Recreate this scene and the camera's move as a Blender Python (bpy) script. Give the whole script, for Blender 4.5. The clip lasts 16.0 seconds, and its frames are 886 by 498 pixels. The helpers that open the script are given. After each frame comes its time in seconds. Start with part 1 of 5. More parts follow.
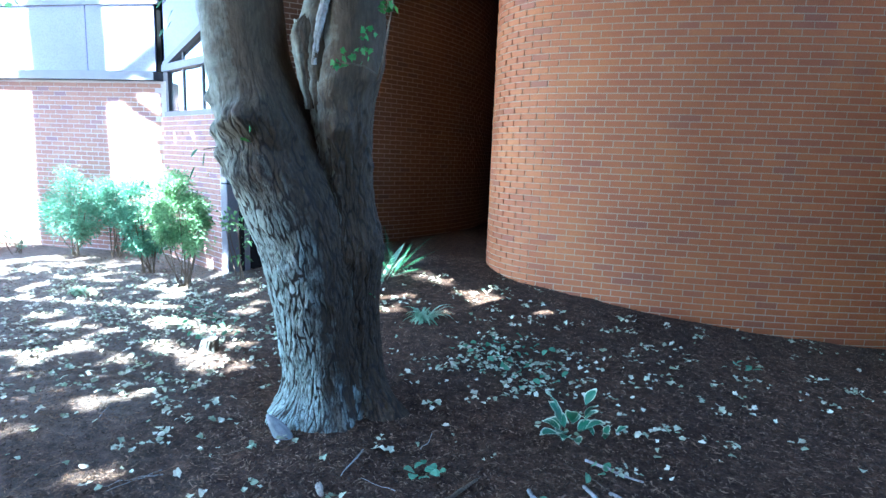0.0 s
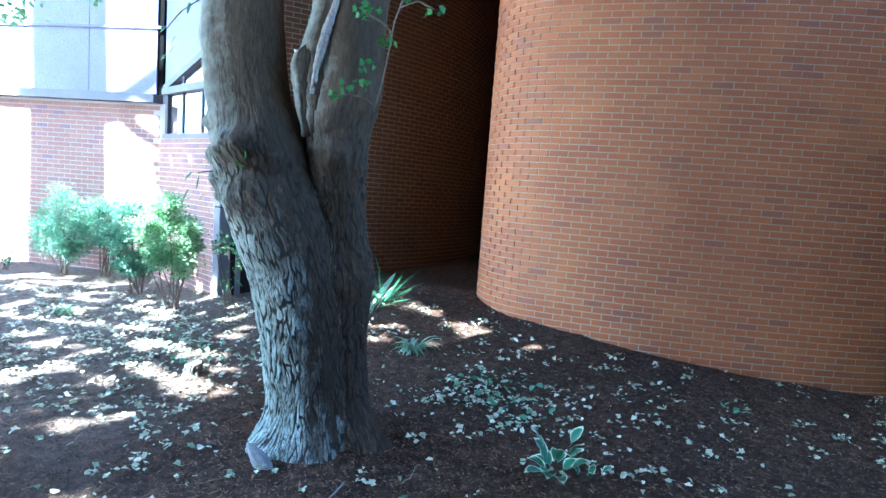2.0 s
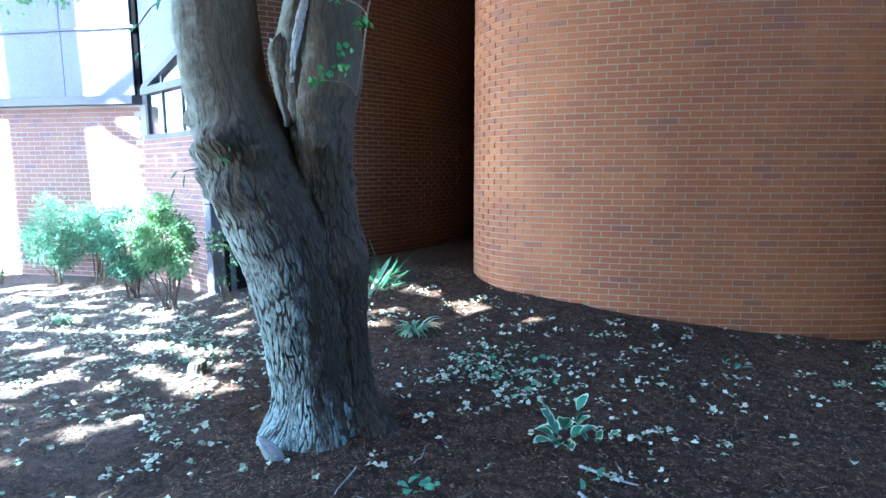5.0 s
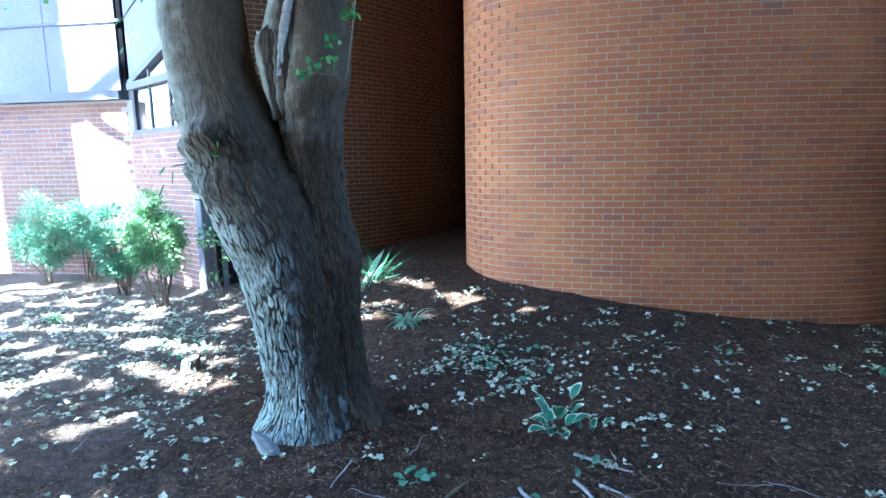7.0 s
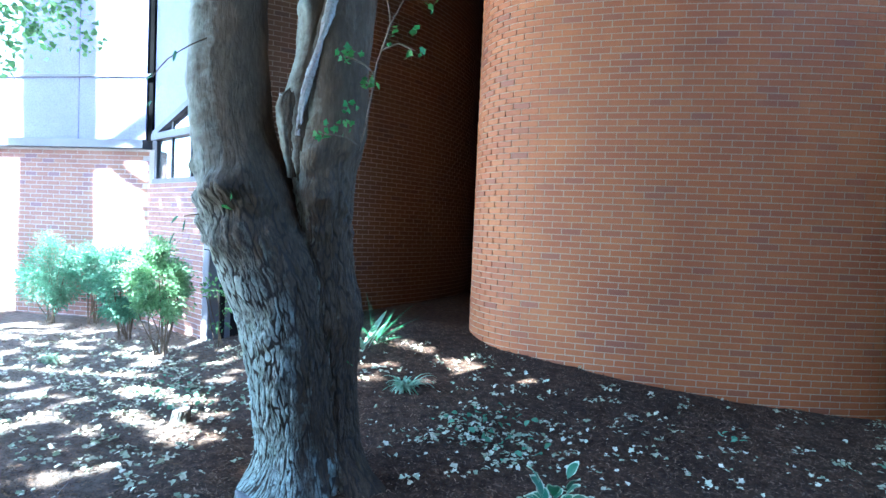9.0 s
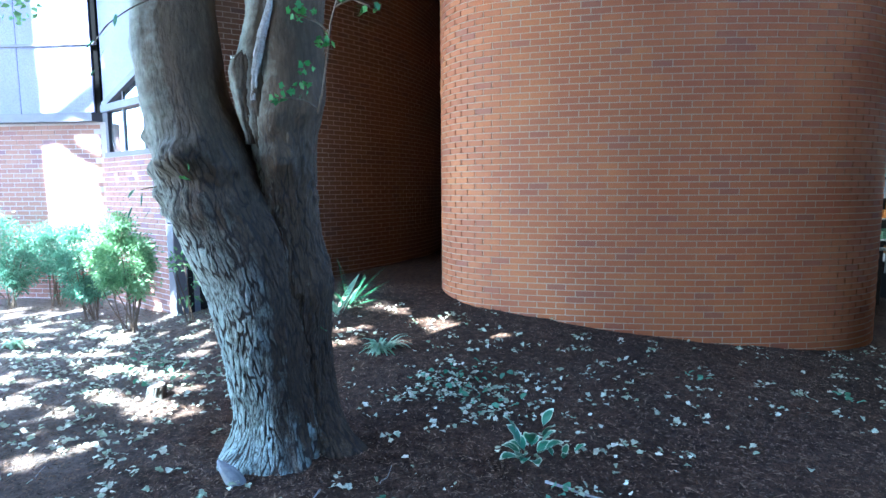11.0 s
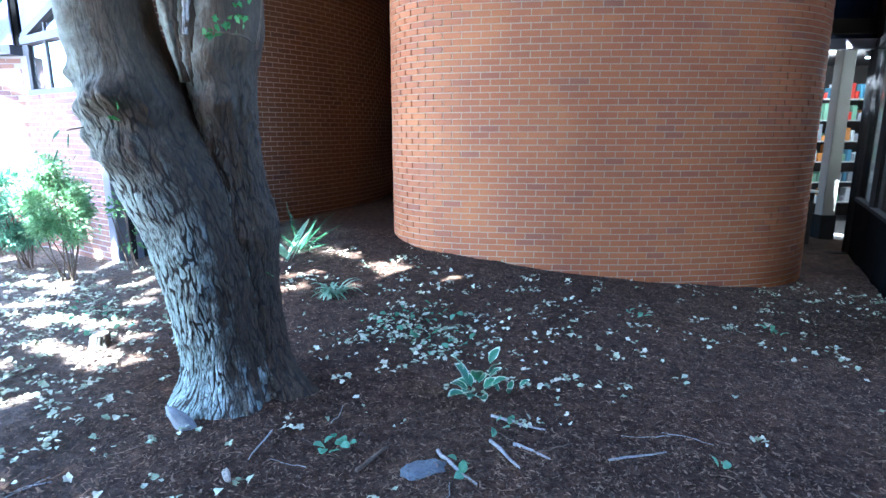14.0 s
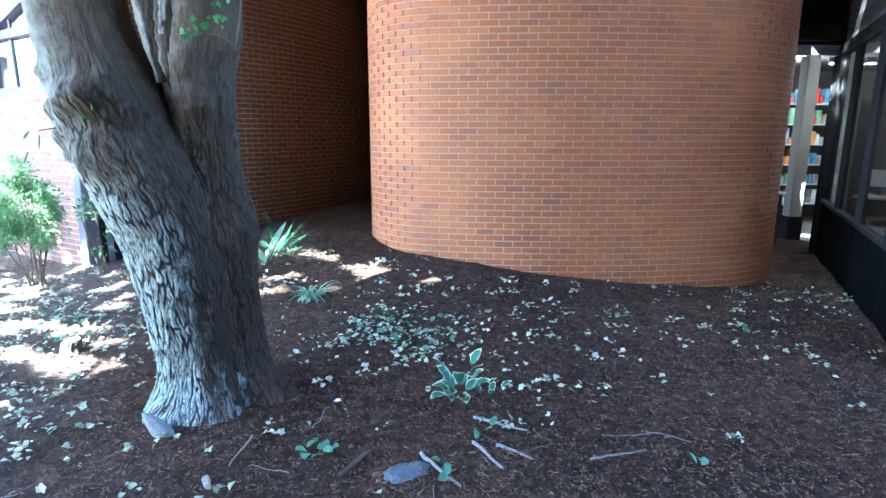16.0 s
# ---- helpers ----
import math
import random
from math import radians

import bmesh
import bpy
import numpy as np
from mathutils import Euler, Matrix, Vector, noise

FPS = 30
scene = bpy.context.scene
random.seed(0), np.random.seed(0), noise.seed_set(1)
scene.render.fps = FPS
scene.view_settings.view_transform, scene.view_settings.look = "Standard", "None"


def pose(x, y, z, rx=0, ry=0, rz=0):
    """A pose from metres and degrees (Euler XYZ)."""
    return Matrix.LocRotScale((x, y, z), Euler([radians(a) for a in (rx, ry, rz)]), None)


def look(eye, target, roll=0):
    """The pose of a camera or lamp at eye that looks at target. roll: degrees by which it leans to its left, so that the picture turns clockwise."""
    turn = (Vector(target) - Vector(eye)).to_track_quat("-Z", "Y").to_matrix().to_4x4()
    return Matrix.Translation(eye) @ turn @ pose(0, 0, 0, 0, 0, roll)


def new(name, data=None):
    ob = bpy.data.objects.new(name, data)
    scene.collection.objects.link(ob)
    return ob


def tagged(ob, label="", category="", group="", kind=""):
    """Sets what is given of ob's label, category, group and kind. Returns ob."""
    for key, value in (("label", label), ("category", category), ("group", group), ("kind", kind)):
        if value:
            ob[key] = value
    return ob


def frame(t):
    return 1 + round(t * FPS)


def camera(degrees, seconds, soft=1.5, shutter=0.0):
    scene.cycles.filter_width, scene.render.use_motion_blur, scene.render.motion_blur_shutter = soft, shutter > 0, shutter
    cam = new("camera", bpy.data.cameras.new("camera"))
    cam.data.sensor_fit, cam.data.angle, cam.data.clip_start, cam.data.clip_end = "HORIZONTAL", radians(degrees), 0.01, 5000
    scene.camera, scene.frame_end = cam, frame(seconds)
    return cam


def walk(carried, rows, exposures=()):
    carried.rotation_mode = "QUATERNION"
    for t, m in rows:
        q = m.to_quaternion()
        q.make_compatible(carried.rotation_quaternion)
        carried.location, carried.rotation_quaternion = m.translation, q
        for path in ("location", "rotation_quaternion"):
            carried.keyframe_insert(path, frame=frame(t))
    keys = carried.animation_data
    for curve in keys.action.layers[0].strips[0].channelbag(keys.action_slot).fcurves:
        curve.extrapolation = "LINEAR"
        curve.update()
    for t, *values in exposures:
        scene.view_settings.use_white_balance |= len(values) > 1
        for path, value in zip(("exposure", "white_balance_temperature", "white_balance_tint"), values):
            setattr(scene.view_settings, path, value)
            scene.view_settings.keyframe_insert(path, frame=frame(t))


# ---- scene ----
EXPO = 4.70

# ---- camera and walk ----
cam = camera(76.19, 16.0, soft=1.5)
ROWS = [
    (0, -0.072, -0.001, 1.599, 80.95, -2.17, 10.28),
    (0.5, -0.073, -0.003, 1.599, 81.69, -3.12, 11.39),
    (1, -0.069, -0.004, 1.600, 82.77, -4.28, 10.57),
    (1.5, -0.064, -0.005, 1.601, 83.26, -4.47, 10.05),
    (2, -0.059, -0.005, 1.601, 84.13, -4.24, 9.78),
    (2.5, -0.058, -0.005, 1.601, 83.74, -3.20, 10.54),
    (3, -0.054, -0.003, 1.601, 82.86, -1.88, 9.42),
    (3.5, -0.053, -0.003, 1.601, 84.06, -2.94, 9.80),
    (4, -0.053, -0.002, 1.600, 82.78, -1.65, 9.42),
    (4.2, -0.053, -0.002, 1.600, 82.59, -0.83, 9.66),
    (6.3, -0.049, 0.003, 1.600, 81.83, 0.97, 7.92),
    (6.5, -0.049, 0.003, 1.600, 81.91, 1.09, 8.33),
    (7, -0.047, 0.004, 1.600, 81.29, 0.96, 7.93),
    (7.5, -0.044, 0.003, 1.600, 80.92, 1.16, 7.81),
    (8, -0.039, 0.000, 1.600, 82.77, 0.34, 8.41),
    (8.5, -0.032, -0.006, 1.602, 89.47, -3.01, 9.04),
    (9, -0.026, -0.004, 1.602, 87.80, -2.52, 8.95),
    (9.5, -0.019, -0.000, 1.601, 84.69, -0.75, 7.69),
    (9.7, -0.016, 0.000, 1.600, 84.61, -1.16, 6.92),
    (11.8, -0.007, 0.004, 1.599, 81.19, 2.46, 5.28),
    (12, -0.005, 0.004, 1.599, 79.76, 3.84, 5.78),
    (12.5, 0.004, 0.006, 1.599, 78.88, 3.73, 4.68),
    (13, 0.016, 0.006, 1.598, 78.84, 3.10, 2.91),
    (13.5, 0.027, 0.004, 1.599, 77.86, -0.76, 1.40),
    (14, 0.033, 0.004, 1.599, 78.12, 0.09, 1.30),
    (14.5, 0.036, 0.003, 1.599, 78.49, 0.08, 0.64),
    (15, 0.034, 0.000, 1.600, 79.10, -0.61, -1.99),
    (15.5, 0.022, -0.000, 1.600, 78.66, -0.29, -2.25),
    (16, 0.000, 0.000, 1.600, 78.33, -0.14, -1.15),
]
walk(cam, [(t, pose(x, y, z, rx, ry, rz)) for t, x, y, z, rx, ry, rz in ROWS],
     exposures=[(0.0, EXPO, 4650, 0), (9.6, EXPO, 4650, 0), (12.0, EXPO + 0.04, 4650, 6), (13.0, EXPO + 0.06, 4650, 8), (13.5, EXPO + 0.14, 4650, 8), (14.0, EXPO + 0.43, 4700, 7), (16.0, EXPO + 0.58, 4840, 5)])

# ---- world and sun ----
SUN_EL, SUN_H = radians(50), Vector((-0.6, -0.8, 0.0))
TO_SUN = Vector((SUN_H.x * math.cos(SUN_EL), SUN_H.y * math.cos(SUN_EL), math.sin(SUN_EL)))
world = bpy.data.worlds.new("world")
scene.world = world
world.use_nodes = True
wn = world.node_tree
sky = wn.nodes.new("ShaderNodeTexSky")
sky.sky_type = "NISHITA"
sky.sun_disc = False
sky.sun_elevation = SUN_EL
sky.sun_rotation = math.atan2(SUN_H.x, SUN_H.y)
back = wn.nodes["Background"]
back.inputs["Strength"].default_value = 0.09
wn.links.new(sky.outputs[0], back.inputs["Color"])
lamp = bpy.data.lights.new("sun", "SUN")
lamp.energy, lamp.angle, lamp.color = 5.0, radians(0.5), (1.0, 0.94, 0.85)
sun = new("sun", lamp)
sun.matrix_world = look(TO_SUN * 30, (0, 0, 0))


# ---- materials ----
def node_mat(name, rough=0.8, metal=0.0, spec=0.3):
    m = bpy.data.materials.new(name)
    m.use_nodes = True
    nt = m.node_tree
    b = nt.nodes["Principled BSDF"]
    b.inputs["Roughness"].default_value = rough
    b.inputs["Metallic"].default_value = metal
    b.inputs["Specular IOR Level"].default_value = spec
    return m, nt, b


def add(nt, kind, **inputs):
    n = nt.nodes.new(kind)
    for k, v in inputs.items():
        n.inputs[k.replace("_", " ")].default_value = v
    return n


def noise_tex(nt, scale, detail=6.0, rough=0.6, coord="Object"):
    tc = nt.nodes.new("ShaderNodeTexCoord")
    n = add(nt, "ShaderNodeTexNoise", Scale=scale, Detail=detail, Roughness=rough)
    nt.links.new(tc.outputs[coord], n.inputs["Vector"])
    return n


def ramp(nt, fac, stops):
    r = nt.nodes.new("ShaderNodeValToRGB")
    while len(r.color_ramp.elements) < len(stops):
        r.color_ramp.elements.new(0.5)
    for e, (p, c) in zip(r.color_ramp.elements, stops):
        e.position, e.color = p, (*c, 1.0)
    nt.links.new(fac, r.inputs["Fac"])
    return r


def mix(nt, a, b, fac, kind="MIX"):
    m = nt.nodes.new("ShaderNodeMix")
    m.data_type, m.blend_type = "RGBA", kind
    for sock, v in ((m.inputs["A"], a), (m.inputs["B"], b), (m.inputs["Factor"], fac)):
        if isinstance(v, bpy.types.NodeSocket):
            nt.links.new(v, sock)
        elif isinstance(v, tuple):
            sock.default_value = (*v, 1.0)
        else:
            sock.default_value = v
    return m.outputs["Result"]


def bump(nt, b, height, strength=0.5, dist=0.01):
    n = add(nt, "ShaderNodeBump", Strength=strength, Distance=dist)
    nt.links.new(height, n.inputs["Height"])
    nt.links.new(n.outputs[0], b.inputs["Normal"])


def two_scale(name, c1, c2, c3, big=1.5, small=60.0, rough=0.85, bump_d=0.004, bump_s=0.5, metal=0.0, spec=0.3, coord="Object"):
    """A surface of two colours in large blotches, with a third in fine grain."""
    m, nt, b = node_mat(name, rough, metal, spec)
    n1, n2 = noise_tex(nt, big, 4.0, 0.6, coord), noise_tex(nt, small, 5.0, 0.7, coord)
    r1 = ramp(nt, n1.outputs["Fac"], [(0.35, c1), (0.65, c2)])
    r2 = ramp(nt, n2.outputs["Fac"], [(0.45, (0, 0, 0)), (0.7, (1, 1, 1))])
    nt.links.new(mix(nt, r1.outputs["Color"], c3, r2.outputs["Color"]), b.inputs["Base Color"])
    bump(nt, b, n2.outputs["Fac"], bump_s, bump_d)
    return m


def brick_mat(name, joined, tint=(1.0, 1.0, 1.0)):
    """Fired clay: each brick its own shade, some burnt grey-purple, with fine pits."""
    m, nt, b = node_mat(name, 0.78, 0.0, 0.35)
    if joined:
        rnd = nt.nodes.new("ShaderNodeNewGeometry").outputs["Random Per Island"]
    else:
        rnd = nt.nodes.new("ShaderNodeObjectInfo").outputs["Random"]
    tone = ramp(nt, rnd, [(p, tuple(c * t for c, t in zip(col_, tint))) for p, col_ in ((0.0, (0.29, 0.118, 0.066)), (0.05, (0.32, 0.124, 0.060)), (0.10, (0.365, 0.133, 0.051)),
                          (0.45, (0.395, 0.143, 0.051)), (0.8, (0.415, 0.153, 0.054)), (1.0, (0.44, 0.170, 0.063)))])
    n1, n2 = noise_tex(nt, 1.1, 4.0), noise_tex(nt, 90.0, 4.0, 0.7)
    stain = ramp(nt, n1.outputs["Fac"], [(0.35, (0.86, 0.79, 0.82)), (0.65, (1.07, 1.06, 0.98))])
    grain = ramp(nt, n2.outputs["Fac"], [(0.3, (0.8, 0.8, 0.8)), (0.7, (1.1, 1.1, 1.1))])
    col = mix(nt, tone.outputs["Color"], stain.outputs["Color"], 1.0, "MULTIPLY")
    nt.links.new(mix(nt, col, grain.outputs["Color"], 1.0, "MULTIPLY"), b.inputs["Base Color"])
    bump(nt, b, n2.outputs["Fac"], 0.4, 0.003)
    return m


def leaf_mat(name, c1, c2, rough=0.55, joined=True, translucent=0.35):
    m, nt, b = node_mat(name, rough, 0.0, 0.4)
    if joined:
        rnd = nt.nodes.new("ShaderNodeNewGeometry").outputs["Random Per Island"]
    else:
        rnd = nt.nodes.new("ShaderNodeObjectInfo").outputs["Random"]
    tone = ramp(nt, rnd, [(0.0, c1), (1.0, c2)])
    n = noise_tex(nt, 30.0, 3.0)
    g = ramp(nt, n.outputs["Fac"], [(0.3, (0.75, 0.75, 0.75)), (0.7, (1.15, 1.15, 1.15))])
    col = mix(nt, tone.outputs["Color"], g.outputs["Color"], 1.0, "MULTIPLY")
    nt.links.new(col, b.inputs["Base Color"])
    tr = nt.nodes.new("ShaderNodeBsdfTranslucent")
    nt.links.new(col, tr.inputs["Color"])
    sh = nt.nodes.new("ShaderNodeMixShader")
    sh.inputs[0].default_value = translucent
    nt.links.new(b.outputs[0], sh.inputs[1])
    nt.links.new(tr.outputs[0], sh.inputs[2])
    nt.links.new(sh.outputs[0], nt.nodes["Material Output"].inputs["Surface"])
    return m


def bark_mat():
    """Smooth grey bark with thin dark cracks, brown on one side and blue-grey where side light is painted in."""
    m, nt, b = node_mat("bark", 0.85, 0.0, 0.25)
    tc = nt.nodes.new("ShaderNodeTexCoord")
    mp = nt.nodes.new("ShaderNodeMapping")
    mp.inputs["Scale"].default_value = (30.0, 30.0, 5.0)
    nt.links.new(tc.outputs["Object"], mp.inputs["Vector"])
    n2 = add(nt, "ShaderNodeTexNoise", Scale=1.4, Detail=8.0, Roughness=0.7, Distortion=0.8)
    nt.links.new(mp.outputs[0], n2.inputs["Vector"])
    n1, n3, n4 = noise_tex(nt, 2.2, 5.0), noise_tex(nt, 11.0, 6.0, 0.7), noise_tex(nt, 130.0, 4.0, 0.7)
    c0 = ramp(nt, n2.outputs["Fac"], [(0.28, (0.054, 0.036, 0.020)), (0.5, (0.072, 0.049, 0.028)), (0.75, (0.105, 0.075, 0.046))])
    sidelit = nt.nodes.new("ShaderNodeAttribute")
    sidelit.attribute_name = "sidelight"
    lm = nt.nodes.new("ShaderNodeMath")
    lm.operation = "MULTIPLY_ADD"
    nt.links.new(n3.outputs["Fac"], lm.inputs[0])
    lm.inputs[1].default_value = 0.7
    nt.links.new(sidelit.outputs["Fac"], lm.inputs[2])
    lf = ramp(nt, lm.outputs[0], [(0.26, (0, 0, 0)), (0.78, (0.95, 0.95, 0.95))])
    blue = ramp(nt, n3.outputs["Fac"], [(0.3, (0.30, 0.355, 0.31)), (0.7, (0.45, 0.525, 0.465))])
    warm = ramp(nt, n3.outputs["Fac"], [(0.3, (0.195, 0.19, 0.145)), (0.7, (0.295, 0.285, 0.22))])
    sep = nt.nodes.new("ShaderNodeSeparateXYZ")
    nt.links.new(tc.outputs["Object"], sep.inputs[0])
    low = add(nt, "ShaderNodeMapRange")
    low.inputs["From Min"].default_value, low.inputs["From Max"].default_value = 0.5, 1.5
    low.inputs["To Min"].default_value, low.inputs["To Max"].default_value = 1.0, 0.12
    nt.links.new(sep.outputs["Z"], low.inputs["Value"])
    lit_side = nt.nodes.new("ShaderNodeMix")
    lit_side.data_type = "RGBA"
    nt.links.new(low.outputs[0], lit_side.inputs["Factor"])
    nt.links.new(warm.outputs["Color"], lit_side.inputs["A"])
    nt.links.new(blue.outputs["Color"], lit_side.inputs["B"])
    c1 = mix(nt, c0.outputs["Color"], lit_side.outputs[2], lf.outputs["Color"])
    fis = nt.nodes.new("ShaderNodeAttribute")
    fis.attribute_name = "fissure"
    ff = ramp(nt, fis.outputs["Fac"], [(0.12, (0, 0, 0)), (0.50, (0.97, 0.97, 0.97))])
    # thin upright cracks between narrow plates, fading out on the smooth upper stems
    warp = mix(nt, tc.outputs["Object"], n3.outputs["Color"], 0.035)
    mp2 = nt.nodes.new("ShaderNodeMapping")
    mp2.inputs["Scale"].default_value = (52.0, 52.0, 11.0)
    nt.links.new(warp, mp2.inputs["Vector"])
    vo = add(nt, "ShaderNodeTexVoronoi", Scale=1.0)
    vo.feature = "DISTANCE_TO_EDGE"
    nt.links.new(mp2.outputs[0], vo.inputs["Vector"])
    line = ramp(nt, vo.outputs["Distance"], [(0.015, (1, 1, 1)), (0.11, (0, 0, 0))])
    patch = ramp(nt, n1.outputs["Fac"], [(0.32, (0.1, 0.1, 0.1)), (0.65, (0.6, 0.6, 0.6))])
    deep = mix(nt, line.outputs["Color"], patch.outputs["Color"], 1.0, "MULTIPLY")
    deep = mix(nt, deep, low.outputs[0], 1.0, "MULTIPLY")
    crack = mix(nt, deep, ff.outputs["Color"], 1.0, "LIGHTEN")
    c2 = mix(nt, c1, (0.036, 0.028, 0.021), crack)
    st = ramp(nt, n1.outputs["Fac"], [(0.35, (0.78, 0.76, 0.74)), (0.65, (1.12, 1.12, 1.12))])
    nt.links.new(mix(nt, c2, st.outputs["Color"], 1.0, "MULTIPLY"), b.inputs["Base Color"])
    sm = nt.nodes.new("ShaderNodeMath")
    sm.operation = "MULTIPLY_ADD"
    nt.links.new(n4.outputs["Fac"], sm.inputs[0])
    sm.inputs[1].default_value = 0.25
    nt.links.new(n3.outputs["Fac"], sm.inputs[2])
    cut = nt.nodes.new("ShaderNodeMath")
    cut.operation = "SUBTRACT"
    nt.links.new(sm.outputs[0], cut.inputs[0])
    nt.links.new(deep, cut.inputs[1])
    bump(nt, b, cut.outputs[0], 0.9, 0.010)
    return m


def soil_mat():
    m, nt, b = node_mat("mulch_soil", 0.95, 0.0, 0.15)
    n1, n2, n3 = noise_tex(nt, 0.7, 5.0), noise_tex(nt, 14.0, 7.0, 0.75), noise_tex(nt, 75.0, 5.0, 0.8)
    c = ramp(nt, n2.outputs["Fac"], [(0.3, (0.022, 0.013, 0.008)), (0.5, (0.066, 0.039, 0.024)), (0.75, (0.15, 0.093, 0.058))])
    s = ramp(nt, n1.outputs["Fac"], [(0.35, (0.75, 0.75, 0.78)), (0.65, (1.25, 1.2, 1.15))])
    g = ramp(nt, n3.outputs["Fac"], [(0.35, (0.4, 0.4, 0.4)), (0.7, (1.7, 1.62, 1.55))])
    col = mix(nt, c.outputs["Color"], s.outputs["Color"], 1.0, "MULTIPLY")
    col = mix(nt, col, g.outputs["Color"], 1.0, "MULTIPLY")
    # left part of the bed lightened: haze and glare put into the soil colour
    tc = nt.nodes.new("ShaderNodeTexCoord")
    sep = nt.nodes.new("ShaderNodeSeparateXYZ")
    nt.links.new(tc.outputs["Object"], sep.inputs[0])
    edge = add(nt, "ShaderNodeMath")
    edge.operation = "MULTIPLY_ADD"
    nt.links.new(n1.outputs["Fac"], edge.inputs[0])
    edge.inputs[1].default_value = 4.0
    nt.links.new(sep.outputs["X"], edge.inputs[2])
    haze_mask = add(nt, "ShaderNodeMapRange")
    haze_mask.inputs["From Min"].default_value, haze_mask.inputs["From Max"].default_value = 0.3, -2.6
    haze_mask.inputs["To Min"].default_value, haze_mask.inputs["To Max"].default_value = 0.0, 0.8
    nt.links.new(edge.outputs[0], haze_mask.inputs["Value"])
    haze_tone = ramp(nt, n2.outputs["Fac"], [(0.3, (0.13, 0.11, 0.09)), (0.7, (0.33, 0.285, 0.24))])
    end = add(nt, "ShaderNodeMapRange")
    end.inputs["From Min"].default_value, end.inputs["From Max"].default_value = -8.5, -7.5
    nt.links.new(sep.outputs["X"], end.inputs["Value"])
    haze_fac = nt.nodes.new("ShaderNodeMath")
    haze_fac.operation = "MULTIPLY"
    nt.links.new(haze_mask.outputs[0], haze_fac.inputs[0])
    nt.links.new(end.outputs[0], haze_fac.inputs[1])
    nt.links.new(mix(nt, col, haze_tone.outputs["Color"], haze_fac.outputs[0]), b.inputs["Base Color"])
    h = nt.nodes.new("ShaderNodeMath")
    h.operation = "ADD"
    nt.links.new(n2.outputs["Fac"], h.inputs[0])
    nt.links.new(n3.outputs["Fac"], h.inputs[1])
    bump(nt, b, h.outputs[0], 1.0, 0.04)
    return m


def glass_mat(name, tint=(0.8, 0.85, 0.85)):
    m, nt, b = node_mat(name, 0.02, 0.0, 0.6)
    b.inputs["Transmission Weight"].default_value = 1.0
    b.inputs["IOR"].default_value = 1.45
    b.inputs["Base Color"].default_value = (*tint, 1)
    return m


def glow_mat(name, col, power):
    m, nt, b = node_mat(name, 0.5)
    b.inputs["Base Color"].default_value = (*col, 1)
    b.inputs["Emission Color"].default_value = (*col, 1)
    b.inputs["Emission Strength"].default_value = power
    return m


def leaf_edge_mat():
    """Variegated leaf: green heart, cream margin, from the leaf's own width coordinate."""
    m, nt, b = node_mat("variegated_leaf", 0.45, 0.0, 0.45)
    at = nt.nodes.new("ShaderNodeAttribute")
    at.attribute_name = "margin"
    n = noise_tex(nt, 45.0, 3.0)
    ad = nt.nodes.new("ShaderNodeMath")
    ad.operation = "MULTIPLY_ADD"
    nt.links.new(n.outputs["Fac"], ad.inputs[0])
    ad.inputs[1].default_value = 0.25
    nt.links.new(at.outputs["Fac"], ad.inputs[2])
    c = ramp(nt, ad.outputs[0], [(0.0, (0.030, 0.115, 0.055)), (0.88, (0.045, 0.15, 0.07)), (0.97, (0.36, 0.43, 0.26)), (1.0, (0.50, 0.55, 0.38))])
    nt.links.new(c.outputs["Color"], b.inputs["Base Color"])
    return m


M_BRICK, M_BRICKS = brick_mat("brick_clay", False, (1.0, 0.99, 0.98)), brick_mat("bricks_clay", True, (1.0, 0.99, 0.98))
# Recess brick and mortar: tower brick darkened, its shade put into the colour.
M_SHADE_BRICK, M_SHADE_BRICKS = brick_mat("shade_brick", False, (0.255, 0.335, 0.37)), brick_mat("shade_bricks", True, (0.255, 0.335, 0.37))
# Left-hand brick and mortar: haze and glare put into a paler tint.
M_HAZE_BRICK, M_HAZE_BRICKS = brick_mat("haze_brick", False, (0.74, 1.10, 2.3)), brick_mat("haze_bricks", True, (0.74, 1.10, 2.3))
M_MORTAR = two_scale("mortar", (0.43, 0.34, 0.235), (0.50, 0.40, 0.285), (0.34, 0.265, 0.185), 1.2, 80.0)
M_SHADE_MORTAR = two_scale("shade_mortar", (0.25, 0.19, 0.145), (0.30, 0.23, 0.175), (0.19, 0.145, 0.11), 1.2, 80.0)
M_HAZE_MORTAR = two_scale("haze_mortar", (0.40, 0.36, 0.35), (0.47, 0.425, 0.41), (0.32, 0.285, 0.275), 1.2, 80.0)
M_BLOCKER = two_scale("blocker_brick", (0.16, 0.09, 0.06), (0.22, 0.12, 0.08), (0.12, 0.07, 0.05), 1.2, 30.0)
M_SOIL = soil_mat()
M_BARK = bark_mat()
M_CANOPY = leaf_mat("canopy_leaf", (0.035, 0.085, 0.02), (0.07, 0.14, 0.03), translucent=0.10)
M_TWIGLEAF = leaf_mat("twig_leaf", (0.05, 0.16, 0.03), (0.09, 0.24, 0.05))
M_DRYLEAF = leaf_mat("fallen_leaf", (0.23, 0.28, 0.155), (0.68, 0.64, 0.47), 0.6, True, 0.1)
M_CHIP = leaf_mat("mulch_chip", (0.025, 0.015, 0.009), (0.225, 0.140, 0.082), 0.9, True, 0.0)
M_BUSH = leaf_mat("bush_leaf", (0.075, 0.18, 0.105), (0.16, 0.31, 0.195), translucent=0.25)
M_BUSHY = leaf_mat("feathery_leaf", (0.14, 0.26, 0.11), (0.26, 0.41, 0.19), translucent=0.25)
